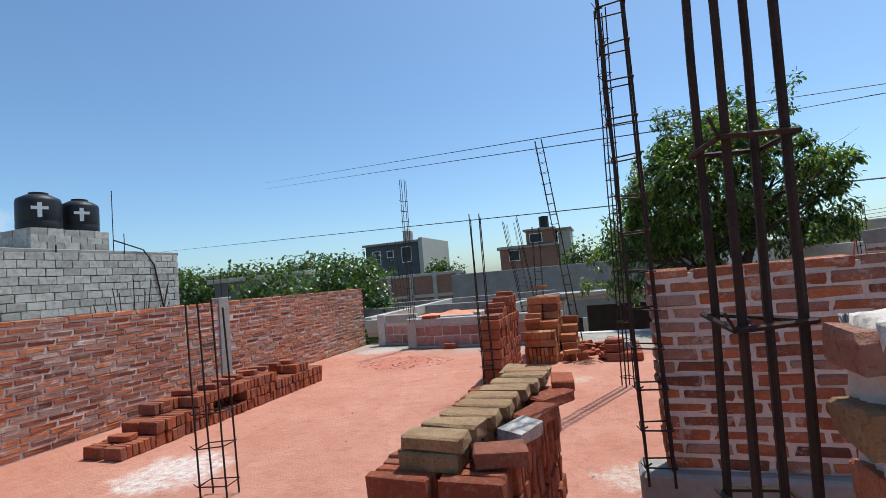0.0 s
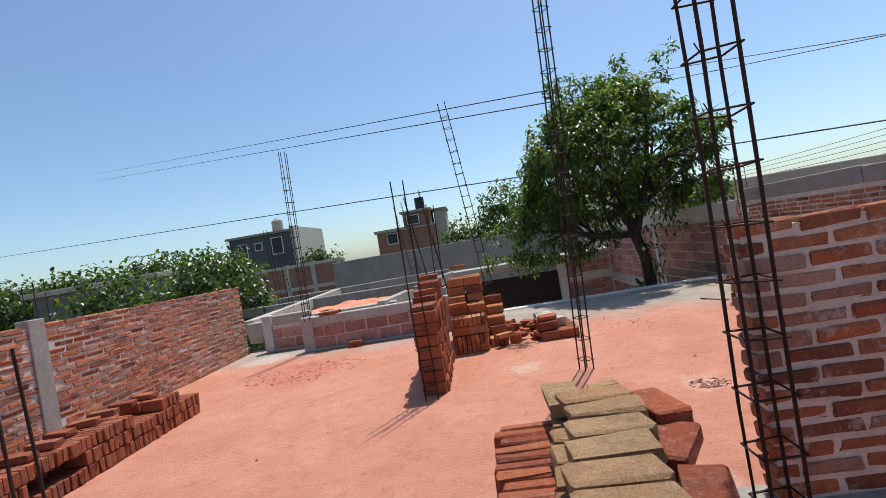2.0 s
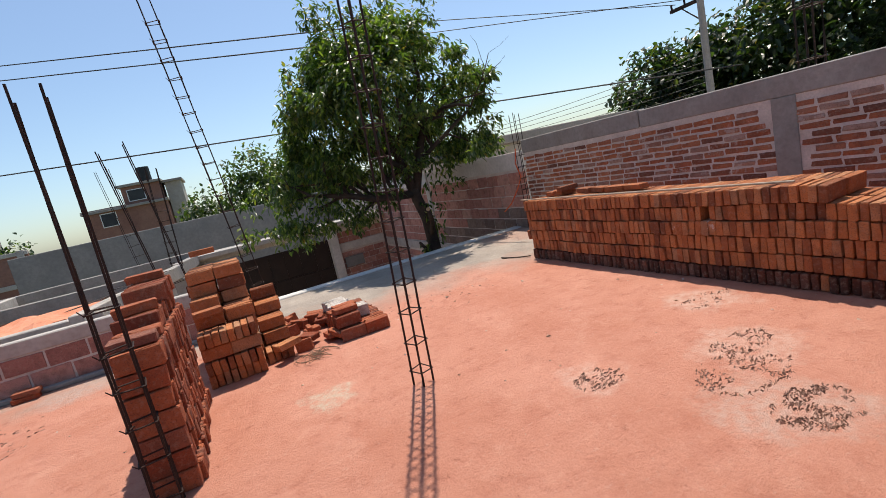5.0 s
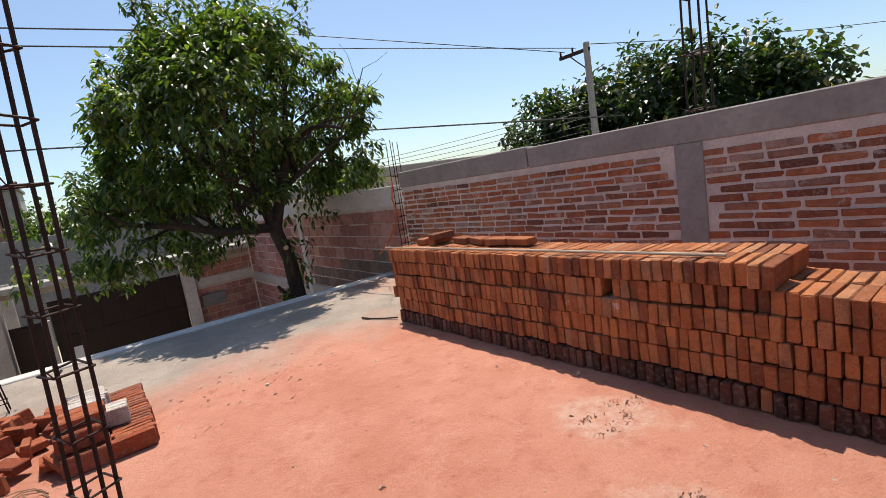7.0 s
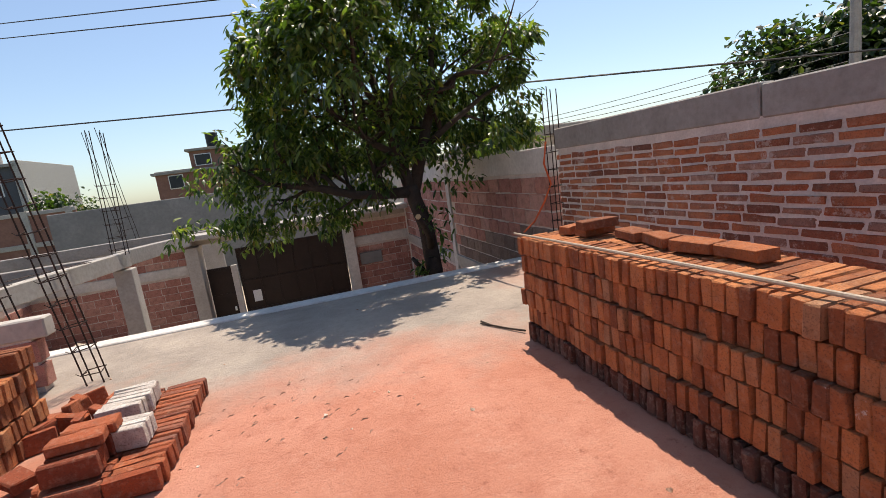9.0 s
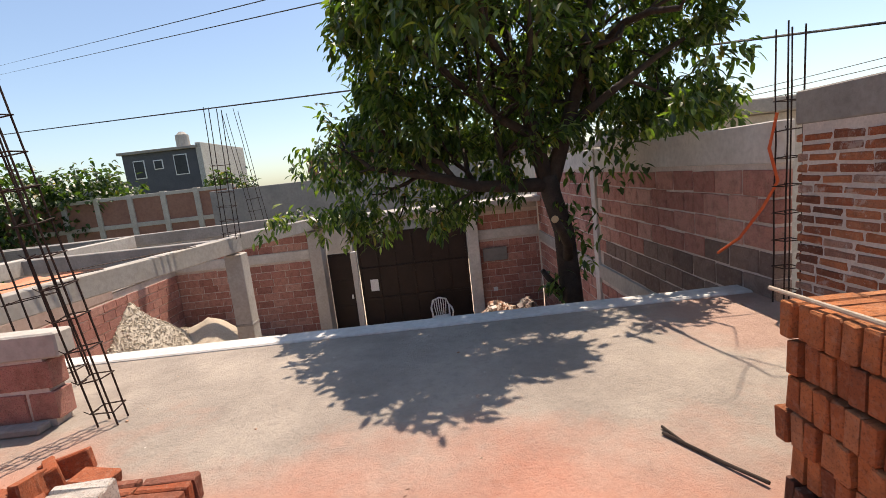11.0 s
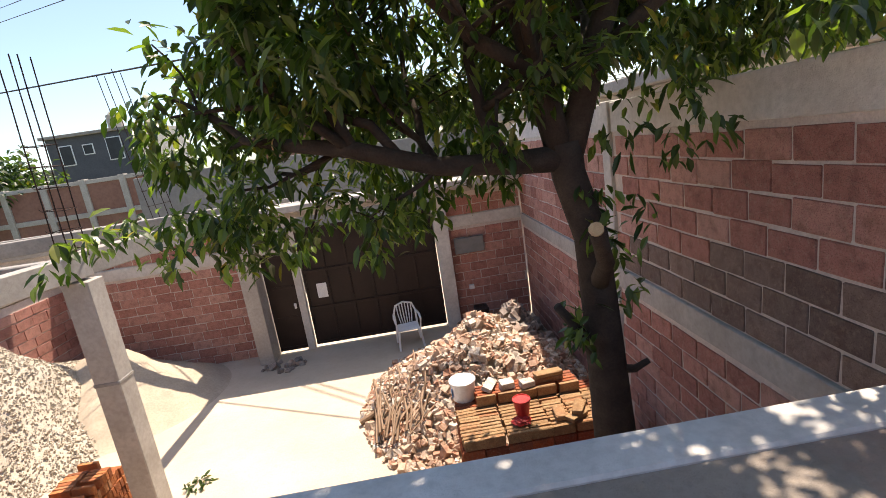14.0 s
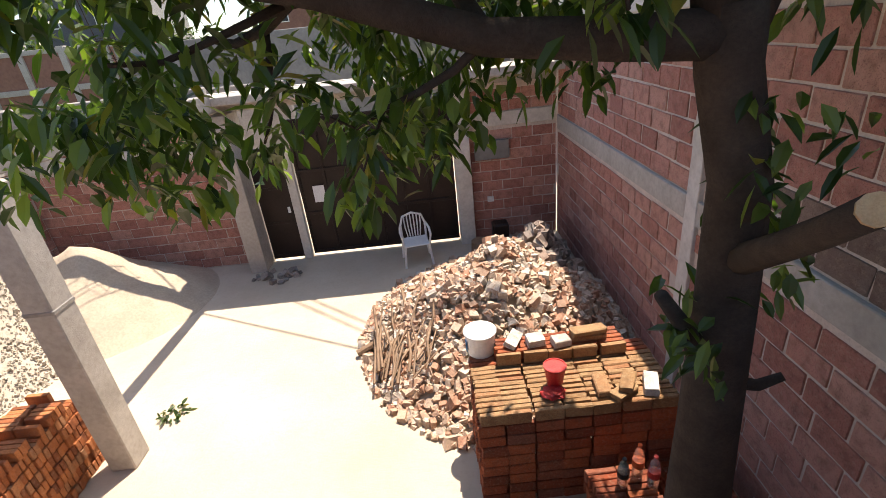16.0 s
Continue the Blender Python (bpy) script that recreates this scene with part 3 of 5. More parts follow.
cage("rebar_cage", (-3.92, 9.14, 0.55), (-3.76, 8.85, 3.5), 0.10, 0.09, "tall thin rebar cage on the low parapet", 0.006, 0.2)
cage("rebar_cage", (-0.60, 9.10, 0), (-0.95, 8.85, 3.85), 0.12, 0.10, "tall leaning rebar cage at the end of the parapet", 0.006, 0.2)
cage("rebar_cage", (4.14, 9.88, 0.0), (4.16, 9.88, 2.05), 0.12, 0.12, "rebar cage in the gap between two walls", 0.006, 0.2, ties_to=0.75)
cage("rebar_cage", (-1.92, 14.1, 0.60), (-1.84, 14.05, 2.7), 0.2, 0.17, "starter bars rising from a concrete column", 0.007, 0.22, ties_to=0.6)
cage("rebar_cage", (-1.5, 9.85, 0.0), (-1.82, 9.85, 2.55), 0.3, 0.14, "group of rusty starter bars above the beams", 0.007, 0.3, ties_to=0.3)
cage("rebar_cage", (-3.1, 18.5, 0.5), (-3.4, 18.5, 3.4), 0.3, 0.25, "starter bars above the gate column", 0.007, 0.3, ties_to=0.4)
cage("rebar_cage", (-5.6, 12.3, 0.6), (-5.7, 12.3, 2.6), 0.25, 0.2, "starter bars above the unfinished beams", 0.007, 0.3, ties_to=0.4)
cage("rebar_cage", (6.5, 6.48, -2.85), (6.5, 6.44, 4.0), 0.22, 0.2, "tall rebar mast standing behind the brick wall", 0.014, 0.62, tie=0.011)
cage("rebar_cage", (-8.0, 8.2, -2.85), (-8.0, 8.2, 2.0), 0.2, 0.2, "thin rebar column of the neighbouring lot", 0.007, 0.4, ties_to=0.9)
for k, (x, y) in enumerate(((-2.0, 12.9), (-2.2, 11.5))):
    bm = bmesh.new()
    for i in range(4):
        rod(bm, (x - 0.1 * k + 0.03 * i, y, 0.66), (x - 0.7 + 0.05 * i, y - 1.3, 0.665 + 0.004 * i), 0.005, 5)
    tagged(part("loose_rebar", bm, steel), "loose rusty bars lying on the roof beam", "rebar")


# ---- bricks in stacks ----
def stack_places(x0, y0, nx, ny, rows, z0=0.0, axis="x", seed=1, keep=None, tilt=2.6):
    """Bricks on edge: length along axis, thickness along the other, in rows of their width."""
    rng = random.Random(seed)
    L, W, T = BRICK
    out = []
    for k in range(rows):
        for i in range(nx):
            shift = rng.uniform(-0.012, 0.012)
            for j in range(ny):
                if keep and not keep(i, j, k):
                    continue
                u, v = (i + 0.5) * (L + 0.008) + shift + rng.uniform(-0.012, 0.012), (j + 0.5) * (T + 0.004)
                p = (x0 + u, y0 + v) if axis == "x" else (x0 + v, y0 + u)
                m = pose(p[0], p[1], z0 + (k + 0.5) * (W + 0.004), 0, 0, 0 if axis == "x" else 90) @ pose(0, 0, 0, 90 + rng.uniform(-tilt, tilt), rng.uniform(-0.6, 0.6), rng.uniform(-0.8, 0.8))
                out.append((m, (rng.uniform(0.96, 1.03), rng.uniform(0.93, 1.0), rng.uniform(0.85, 1.02))))
    return out


def flat(x, y, z, turn=0, lean=0, s=(1, 1, 1)):
    return (pose(x, y, z + BRICK[2] / 2, lean, 0, turn), s)


# the long stack in front of the right wall
big = empty("brick_stack", 2.66, 3.2, 0, label="long shoulder of new orange bricks stacked on edge", category="brick stack")
gap_rng = random.Random(5)
places = stack_places(2.67, 3.2, 2, 79, 6, seed=21, keep=lambda i, j, k: not (k == 5 and j < 22) and not (i == 0 and k == 4 and j == 37))
def settle(m, s):
    """The long stack bows a little, leans and sags."""
    p = m.translation
    k = round(p.z / 0.119 - 0.5)
    dx = -(p.y - 5.5) * 0.012 + 0.018 * noise.noise(Vector((p.y * 0.9, k * 0.7, 4)))
    dz = p.z * 0.055 + 0.014 * noise.noise(Vector((p.y * 1.6, k * 0.35, 9))) * min(1, k)
    return pose(dx, 0.05 * noise.noise(Vector((k * 3.3, 1, 2))), dz) @ m, (s[0], s[1] * 1.055, s[2])


places = [settle(m, s) for m, s in places]
base_row = [p for p in places if p[0].translation.z < 0.10 + 0.10 * noise.noise(p[0].translation * 2.5) and p[0].translation.x < 2.9]
lay("brick", base_row, sooty_bricks, big, brick_red_far)
limed = [p for p in places if p[0].translation.x < 2.9 and 0.36 < p[0].translation.z < 0.52 and 5.3 < p[0].translation.y < 6.1 and noise.noise(p[0].translation * 9) > 0.15]
lay("brick", limed, smeared_bricks, big, brick_red_far)
lay("brick", [p for p in places if p not in base_row and p not in limed], new_bricks, big, brick_new_far, 300, key=lambda p: (p.x > 2.9) * 10 - p.z - 0.1 * p.y)
loose = empty("loose_bricks", 2.9, 7.3, 0.78, label="few loose bricks laid flat on the long stack", category="bricks")
lay("brick", [flat(2.98, 7.62, 0.76, 12), flat(3.0, 7.45, 0.76, 5), flat(2.95, 7.35, 0.816, -8), flat(3.02, 7.1, 0.76, 80), flat(3.0, 6.85, 0.76, 75), flat(2.98, 6.6, 0.76, 95), flat(2.99, 6.35, 0.76, 86)], new_bricks, loose, brick_new_far)
pole = bmesh.new()
tube(pole, [(2.66, 7.95, 0.772), (2.72, 6.4, 0.772), (2.76, 4.75, 0.772)], [0.008, 0.010, 0.009], 8)
tagged(part("cane", pole, plain("pale_cane", (0.36, 0.28, 0.20), (0.52, 0.43, 0.33), 12), None), "thin pale cane lying along the brick stack", "cane")

# the tower of bricks by the bare bars
tower = empty("brick_stack", -1.4, 6.2, 0, label="tall narrow stack of dark red bricks", category="brick stack")
places = stack_places(-1.53, 5.6, 1, 23, 8, seed=22, keep=lambda i, j, k: k < 7 or j > 5)
places += stack_places(-1.53, 6.3, 1, 9, 1, z0=8 * 0.119, seed=23) + [flat(-1.41, 5.72, 7 * 0.119, 3), flat(-1.40, 5.86, 7 * 0.119, -4), flat(-1.42, 6.75, 9 * 0.119, 4), flat(-1.42, 6.1, 8 * 0.119, 8)]
lay("brick", places, red_bricks, tower, brick_red_far, 240, key=lambda p: p.y)
# the stepped pile behind it
steps = empty("brick_stack", -0.95, 7.6, 0, label="stepped pile of red bricks, rising towards the parapet", category="brick stack")
places = stack_places(-1.28, 7.15, 2, 20, 8, seed=24, keep=lambda i, j, k: k <= (3 + (j > 3) + (j > 6) + 2 * (j > 9) + (j > 14)) - (1 if i == 1 and j % 7 < 3 else 0))
places = [p for p in places if not (p[0].translation.y < 7.40 and round(p[0].translation.z / 0.119 - 0.5) in (0, 1, 3))]
for k in (0, 1, 3):
    places += stack_places(-1.28, 7.13, 1, 8, 1, z0=0.119 * k, axis="y", seed=70 + k)
places += stack_places(-0.78, 7.3, 1, 16, 5, seed=25, keep=lambda i, j, k: (k > 0 or j > 3) and k <= (1 + (j > 4) + (j > 8) + (j > 12)) - (k == 1 and j < 4))
places += stack_places(-0.79, 7.29, 1, 4, 1, axis="y", seed=75)
places += [flat(-1.15, 7.3, 0.6, 10), flat(-1.1, 8.2, 1.07, 5), flat(-0.6, 7.25, 0.12, 30)]
lay("brick", places, new_bricks, steps, brick_new_far, 300, key=lambda p: -p.x - p.z)
rubbleb = empty("loose_bricks", -0.35, 7.9, 0, label="tumbled loose bricks beside the stepped pile", category="bricks")
rg = random.Random(8)
lay("brick", [(pose(rg.uniform(-0.55, -0.1), rg.uniform(7.3, 8.6), 0.04 + 0.05 * rg.random(), rg.choice((0, 90, 80)), rg.uniform(-8, 8), rg.uniform(0, 180)), (rg.uniform(0.6, 1), 1, 1)) for _ in range(20)], red_bricks, rubbleb, brick_red_far)
small = empty("brick_stack", 0.15, 7.7, 0, label="low stack of bricks with limewashed ones on top", category="brick stack")
lay("brick", stack_places(-0.12, 7.16, 2, 19, 1, seed=26) + stack_places(-0.14, 7.22, 1, 7, 1, z0=0.119, seed=27) + [flat(0.0, 7.35, 0.24, 6), flat(0.02, 7.47, 0.24, 2)], red_bricks, small, brick_red_far)
lay("brick", stack_places(-0.08, 7.75, 1, 6, 1, z0=0.119, seed=28) + stack_places(0.02, 7.42, 1, 3, 1, z0=0.119, seed=29), white_bricks, small, brick_red_far)
# the stack passed at the start, flat weathered bricks on top
def swing(ps, x=-0.86, y=1.5, turn=-2.5):
    """Turns laid bricks together about one corner."""
    q = pose(x, y, 0, 0, 0, turn) @ pose(-x, -y, 0)
    return [(q @ m, s) for m, s in ps]


mid = empty("brick_stack", -0.6, 2.1, 0, label="waist-high brick stack with flat weathered bricks on top", category="brick stack")
lay("brick", swing(stack_places(-0.87, 1.50, 2, 22, 6, seed=30)), red_bricks, mid, brick_red_far, 264)
rows = []
rg = random.Random(3)
for i in range(9):
    y = 1.62 + i * 0.128
    rows.append(flat(-0.66 + i * 0.012, y, 0.715, rg.uniform(-3, 3)))
    rows.append(flat(-0.65 + i * 0.018 + rg.uniform(-0.02, 0.02), y + 0.01, 0.772 + 0.002 * i, rg.uniform(-4, 4)))
rows += [flat(-0.47, 2.68, 0.775, 88), flat(-0.62, 2.74, 0.775, 92)]
lay("brick", swing(rows), tan_bricks, mid, brick_tan_m)
lay("brick", swing([flat(-0.42, 1.66, 0.72, 20, s=(0.8, 1, 1)), flat(-0.38, 2.12, 0.72, 75), flat(-0.36, 2.4, 0.72, 60), flat(-0.33, 2.62, 0.75, 100)]), red_bricks, mid, brick_red_far)
lay("brick", swing([flat(-0.40, 1.9, 0.72, 70, 5, (0.8, 0.9, 1.0))]), white_bricks, mid, brick_red_far)
# the low row by the left parapet
row = empty("brick_stack", -4.5, 4.7, 0, label="low row of red bricks along the parapet wall", category="brick stack")
places = stack_places(-4.75, 3.1, 2, 54, 2, seed=31, keep=lambda i, j, k: k == 0 or (j > 5 and (i + j // 9) % 4 != 3))
places += stack_places(-4.75, 3.6, 2, 40, 1, z0=0.238, seed=32, keep=lambda i, j, k: j > 5 * i and (j // 7) % 5 != 4)
rg = random.Random(12)
places += [flat(-4.5 + rg.uniform(-0.12, 0.12), 3.3 + 0.25 * i, 0.36 if i > 2 else 0.24 if i > 1 else 0.12, rg.uniform(-25, 25)) for i in range(11)]
lay("brick", places, red_bricks, row, brick_red_far, 300, key=lambda p: p.y)
one = empty("loose_brick", -3.1, 8.93, 0, label="two loose bricks lying before the low parapet", category="bricks")
lay("brick", [flat(-3.1, 8.95, 0.0, 10), flat(-3.08, 8.95, 0.056, -5)], red_bricks, one, brick_red_far)
scraps = empty("brick_scraps", -3.6, 9.2, 0.6, label="broken bricks lying on the parapet cap", category="bricks")
lay("brick", [flat(-3.6 + rg.uniform(-0.2, 0.2), 9.2 + rg.uniform(-0.04, 0.04), 0.60, rg.uniform(0, 180), s=(0.6, 0.9, 1)) for _ in range(5)], red_bricks, scraps, brick_red_far)


# ---- the tree in the yard ----
def leaf_verts(rng, p, d, length, width, droop):
    """A long leaf folded along its midrib: base p, way d."""
    d = (d + Vector((0, 0, -droop))).normalized()
    s = d.cross(Vector((rng.uniform(-0.5, 0.5), rng.uniform(-0.5, 0.5), 1))).normalized() * width
    n = s.cross(d).normalized() * width * 0.35
    e = (d + Vector((0, 0, -0.35))).normalized()
    b1, b2 = p + d * length * 0.33, p + d * length * 0.4 + e * length * 0.3
    return [p, b1 - s + n, b1, b1 + s + n, b2 - s * 0.85 + n, b2, b2 + s * 0.85 + n, p + d * length * 0.4 + e * length * 0.62]


LEAF_FACES = ((0, 2, 1), (0, 3, 2), (1, 2, 5, 4), (2, 3, 6, 5), (4, 5, 7), (5, 6, 7))


def roomy(p):
    """Keeps the crown clear of the roof edge where one can stand."""
    return not (p[1] < 11.05 and p[2] < 2.25 and 0.2 < p[0] < 3.3) and not (p[1] < 11.3 and p[2] < 0.75)


def leaf_mesh(name, rng, clumps, per, length, width, material, parent, droop=0.7, spread=0.12):
    verts, faces = [], []
    for p, d in clumps:
        for _ in range(per):
            if parent.name == "tree" and not roomy(p):
                continue
            way = (Vector(d) * 0.5 + Vector((rng.gauss(0, 1), rng.gauss(0, 1), rng.gauss(0, 0.6)))).normalized()
            n = len(verts)
            verts += leaf_verts(rng, Vector(p) + Vector([rng.gauss(0, spread) for _ in range(3)]), way, length * rng.uniform(0.6, 1.2), width * rng.uniform(0.7, 1.2), droop * rng.uniform(0.4, 1.4))
            faces += [tuple(i + n for i in f) for f in LEAF_FACES]
    me = bpy.data.meshes.new(name)
    me.from_pydata([tuple(v) for v in verts], [], faces)
    me.materials.append(material)
    ob = new(name, me)
    ob.parent = parent
    ob.matrix_basis = parent.matrix_basis.inverted()
    return ob


tree = empty("tree", 3.1, 12.1, -2.85, label="leafy mango tree with dark trunk beside the roof edge", category="tree")
TI = tree.matrix_basis.inverted()
rng = random.Random(77)
wood = bmesh.new()
trunk = [(3.16, 12.05, -2.9), (3.10, 12.02, -1.7), (3.06, 12.0, -0.9), (3.03, 12.0, -0.1), (3.0, 12.0, 0.45), (2.88, 12.0, 0.9), (2.86, 12.0, 1.12)]
tube(wood, trunk, [0.22, 0.175, 0.15, 0.13, 0.118, 0.115, 0.12], 14)
tips = []


def grow(p, d, length, r, level):
    """A limb that bends, forks and ends in leaf clumps."""
    p, d = Vector(p), Vector(d).normalized()
    pts, rad = [p.copy()], [r]
    n = 4
    for i in range(n):
        d = (d + Vector([rng.gauss(0, 0.16) for _ in range(3)]) + Vector((0, 0, 0.05))).normalized()
        if not roomy(p + d * (length / n + 0.25)):
            d = (d + Vector((0, 0.8, 0.8))).normalized()
        p = p + d * length / n
        pts.append(p.copy())
        rad.append(r * (1 - 0.55 * (i + 1) / n))
        if level >= 2 and i > 0:
            tips.append((p.copy(), d.copy()))
    tube(wood, pts, rad, 8 if level < 2 else 5)
    if level < 3:
        for i in range(4 if level < 2 else 3):
            k = rng.randint(1, n)
            side = Vector([rng.gauss(0, 1) for _ in range(3)]).cross(d).normalized()
            grow(pts[k], d * 0.55 + side * 0.9 + Vector((0, 0, 0.12)), length * rng.uniform(0.45, 0.7), rad[k] * 0.62, level + 1)
    else:
        tips.append((p.copy(), d.copy()))


limb = [(2.84, 12, 1.02), (2.45, 11.98, 1.04), (2.0, 11.97, 1.09), (1.45, 11.97, 1.28), (0.98, 12.0, 1.38)]
tube(wood, limb, [0.095, 0.078, 0.066, 0.058, 0.04], 10)
tube(wood, [(1.46, 11.97, 1.28), (1.42, 11.96, 1.4), (1.37, 11.95, 1.54)], [0.05, 0.042, 0.038], 8)
tube(wood, [(1.75, 11.97, 1.2), (1.6, 12.05, 1.42), (1.2, 12.1, 1.58), (0.7, 12.15, 1.66), (0.3, 12.2, 1.66)], [0.04, 0.034, 0.026, 0.017, 0.008], 8)
stem_a = [(2.85, 12, 1.0), (2.72, 12.0, 1.6), (2.6, 12.0, 2.25), (2.45, 12.05, 3.1)]
stem_b = [(2.88, 12, 1.0), (3.1, 12.02, 1.6), (3.35, 12.05, 2.25), (3.5, 12.1, 3.1)]
for stem in (stem_a, stem_b):
    tube(wood, stem, [0.10, 0.088, 0.07, 0.045], 10)
for base, way, length, r, lv in ((limb[2], (-0.3, 0.9, 0.5), 1.2, 0.04, 1), (limb[3], (-0.5, -0.3, 0.5), 1.0, 0.04, 2), (limb[4], (-1, 0.1, 0.3), 0.9, 0.035, 2), (limb[1], (-0.2, 0.3, 1), 1.5, 0.05, 1),
                                 (limb[3], (-0.6, 0.6, 0.1), 1.0, 0.035, 2), (limb[2], (-0.4, 0.1, -0.25), 0.6, 0.02, 2), (stem_a[1], (-1, -0.2, 0.6), 1.8, 0.06, 1), (stem_a[2], (-0.7, 0.7, 0.6), 1.7, 0.05, 1),
                                 (stem_a[2], (-0.5, -0.9, 0.4), 1.8, 0.05, 1), (stem_a[3], (-0.4, 0.1, 1), 1.3, 0.045, 1), (stem_b[1], (0.9, -0.3, 0.45), 1.7, 0.055, 1), (stem_b[2], (0.8, 0.6, 0.5), 1.6, 0.05, 1),
                                 (stem_b[2], (0.3, -1, 0.35), 1.8, 0.05, 1), (stem_b[3], (0.3, -0.1, 1), 1.2, 0.045, 1), (stem_b[1], (0.2, 1, 0.6), 1.7, 0.05, 1), (stem_a[1], (-0.2, -0.5, 0.7), 1.5, 0.045, 1)):
    grow(base, way, length, r, lv)
tube(wood, [(3.03, 12.0, 0.08), (2.93, 11.6, 0.36), (2.79, 11.3, 0.56), (2.69, 11.1, 0.70)], [0.07, 0.055, 0.046, 0.041], 9)
tube(wood, [(2.98, 12.0, -0.5), (2.84, 11.95, -0.22), (2.69, 11.93, 0.0)], [0.05, 0.042, 0.03], 8)
tube(wood, [(3.1, 12.0, -0.6), (3.24, 11.95, -0.6), (3.34, 11.93, -0.54)], [0.04, 0.03, 0.022], 7)
ob = part("trunk", wood, bark, tree, "dark brown bark", True)
ob.matrix_basis = TI
for a, b, r in (((2.69, 11.1, 0.70), (2.684, 11.09, 0.707), 0.039), ((1.37, 11.95, 1.54), (1.366, 11.949, 1.552), 0.036), ((0.98, 12.0, 1.38), (0.97, 12.001, 1.382), 0.038)):
    cutb = bmesh.new()
    rod(cutb, a, b, r, 10)
    ob = part("cut_stub", cutb, cut_wood, tree, "pale sawn branch end")
    ob.matrix_basis = TI


def near_side(p):
    """The crown is cut back on the side of the roof and the brick wall."""
    return p.x < 2.5 or p.y > 10.35 + 0.4 * (p.x - 2.5)


def crown_ok(p):
    """Inside the uneven outline of the crown."""
    q = Vector(((p.x - 2.75) / 2.35, (p.y - 12.0) / 2.35, (p.z - 2.5) / 1.95))
    return q.length < 1.0 + 0.34 * noise.noise(p * 0.8) and p.z > 0.5 and roomy(p) and near_side(p)


clumps = [(p, d) for p, d in tips if roomy(p) and near_side(p) and p.z > 0.45]
while len(clumps) < 3350:
    v = Vector([rng.gauss(0, 1) for _ in range(3)]).normalized() * rng.uniform(0.62, 1.1) ** 0.6
    p = Vector((2.75 + v.x * 2.35, 12.0 + v.y * 2.35, 2.5 + v.z * 1.95))
    if crown_ok(p) and noise.noise(p * 1.5) > -0.1 and noise.noise(p * 4.2) > -0.15 and p.z > 1.5:
        clumps.append((p, v))
# sprays hanging from the long limb
for _ in range(900):
    p = Vector((rng.uniform(-0.6, 2.6), rng.uniform(11.9, 13.4), rng.uniform(0.3, 1.8)))
    if noise.noise(p * 1.5) > 0.1 and p.z > (0.62 if p.x > 0.7 else 0.35) and (p.x > 0.2 or p.z < 1.0 or p.z > 1.3):
        clumps.append((p, Vector((-0.3, -0.2, -0.5))))
for _ in range(150):
    p = Vector((rng.uniform(2.6, 5.0), rng.uniform(11.5, 13.2), rng.uniform(1.0, 1.9)))
    if noise.noise(p * 1.5) > 0.05 and roomy(p):
        clumps.append((p, Vector((0.3, -0.2, -0.4))))
for _ in range(16):
    clumps.append((Vector((rng.gauss(3.1, 0.22), rng.gauss(11.9, 0.18), rng.uniform(-0.25, 0.9))), Vector((0, -0.3, -0.3))))
tagged(leaf_mesh("crown", rng, clumps, 10, 0.148, 0.0245, leaf_m, tree, 0.7, 0.06), kind="stuff")


# ---- distant planting ----
def far_tree(name, x, y, base, top, radius, material, label, seed, n=420, leaf=0.35, parts=True):
    r2 = random.Random(seed)
    t = empty(name, x, y, base, label=label, category="tree", group="background trees")
    bm = bmesh.new()
    h = top - base
    tube(bm, [(0, 0, 0), (0.1, 0, h * 0.3), (0, 0.1, h * 0.6)], [0.05 * h * 0.6, 0.04 * h * 0.6, 0.02 * h * 0.6], 8)
    for k in range(5):
        a = k * 1.26
        tube(bm, [(0, 0, h * 0.35), (math.cos(a) * radius * 0.4, math.sin(a) * radius * 0.4, h * 0.6)], [0.02 * h, 0.008 * h], 6)
    part("trunk", bm, bark, t)
    cl = []
    while len(cl) < n:
        v = Vector([r2.gauss(0, 1) for _ in range(3)]).normalized() * r2.uniform(0.45, 1.05)
        p = Vector((x + v.x * radius, y + v.y * radius, base + h * 0.62 + v.z * h * 0.38))
        if noise.noise(p * (2.2 / radius) + Vector((seed, 0, 0))) > -0.12:
            cl.append((p, v))
    leaf_mesh("crown", r2, cl, 9, leaf, leaf * 0.28, material, t, spread=leaf * 0.7)["kind"] = "stuff"
    return t


far_tree("tree", -8.9, 14.5, -2.85, 2.45, 1.75, far_leaf_m, "dense mango tree behind the brick parapet", 3, 700, 0.2)
far_tree("tree", -13.6, 17.0, -2.85, 2.6, 2.0, far_leaf_m, "dense green tree behind the brick parapet", 4, 500, 0.22)
for k, (x, y, top, r) in enumerate(((-24, 34, 4.6, 3.2), (-29, 33, 4.4, 3.2), (-20, 36, 4.2, 3.0), (-33, 30, 4.0, 3.0), (-16, 46, 3.4, 2.5), (-38, 36, 4.5, 3.4))):
    far_tree("tree", x, y, -2.85, top, r, far_leaf_m, "green tree among the far houses", 10 + k, 320, 0.4)
for k, (x, y, top, r) in enumerate(((2.2, 40, 6.0, 2.4), (5.5, 42, 6.2, 2.6), (-1.5, 44, 3.6, 2.2), (9, 46, 5.6, 2.6))):
    far_tree("tree", x, y, -2.85, top, r, far_leaf_m, "light green tree beyond the yard", 20 + k, 300, 0.36)
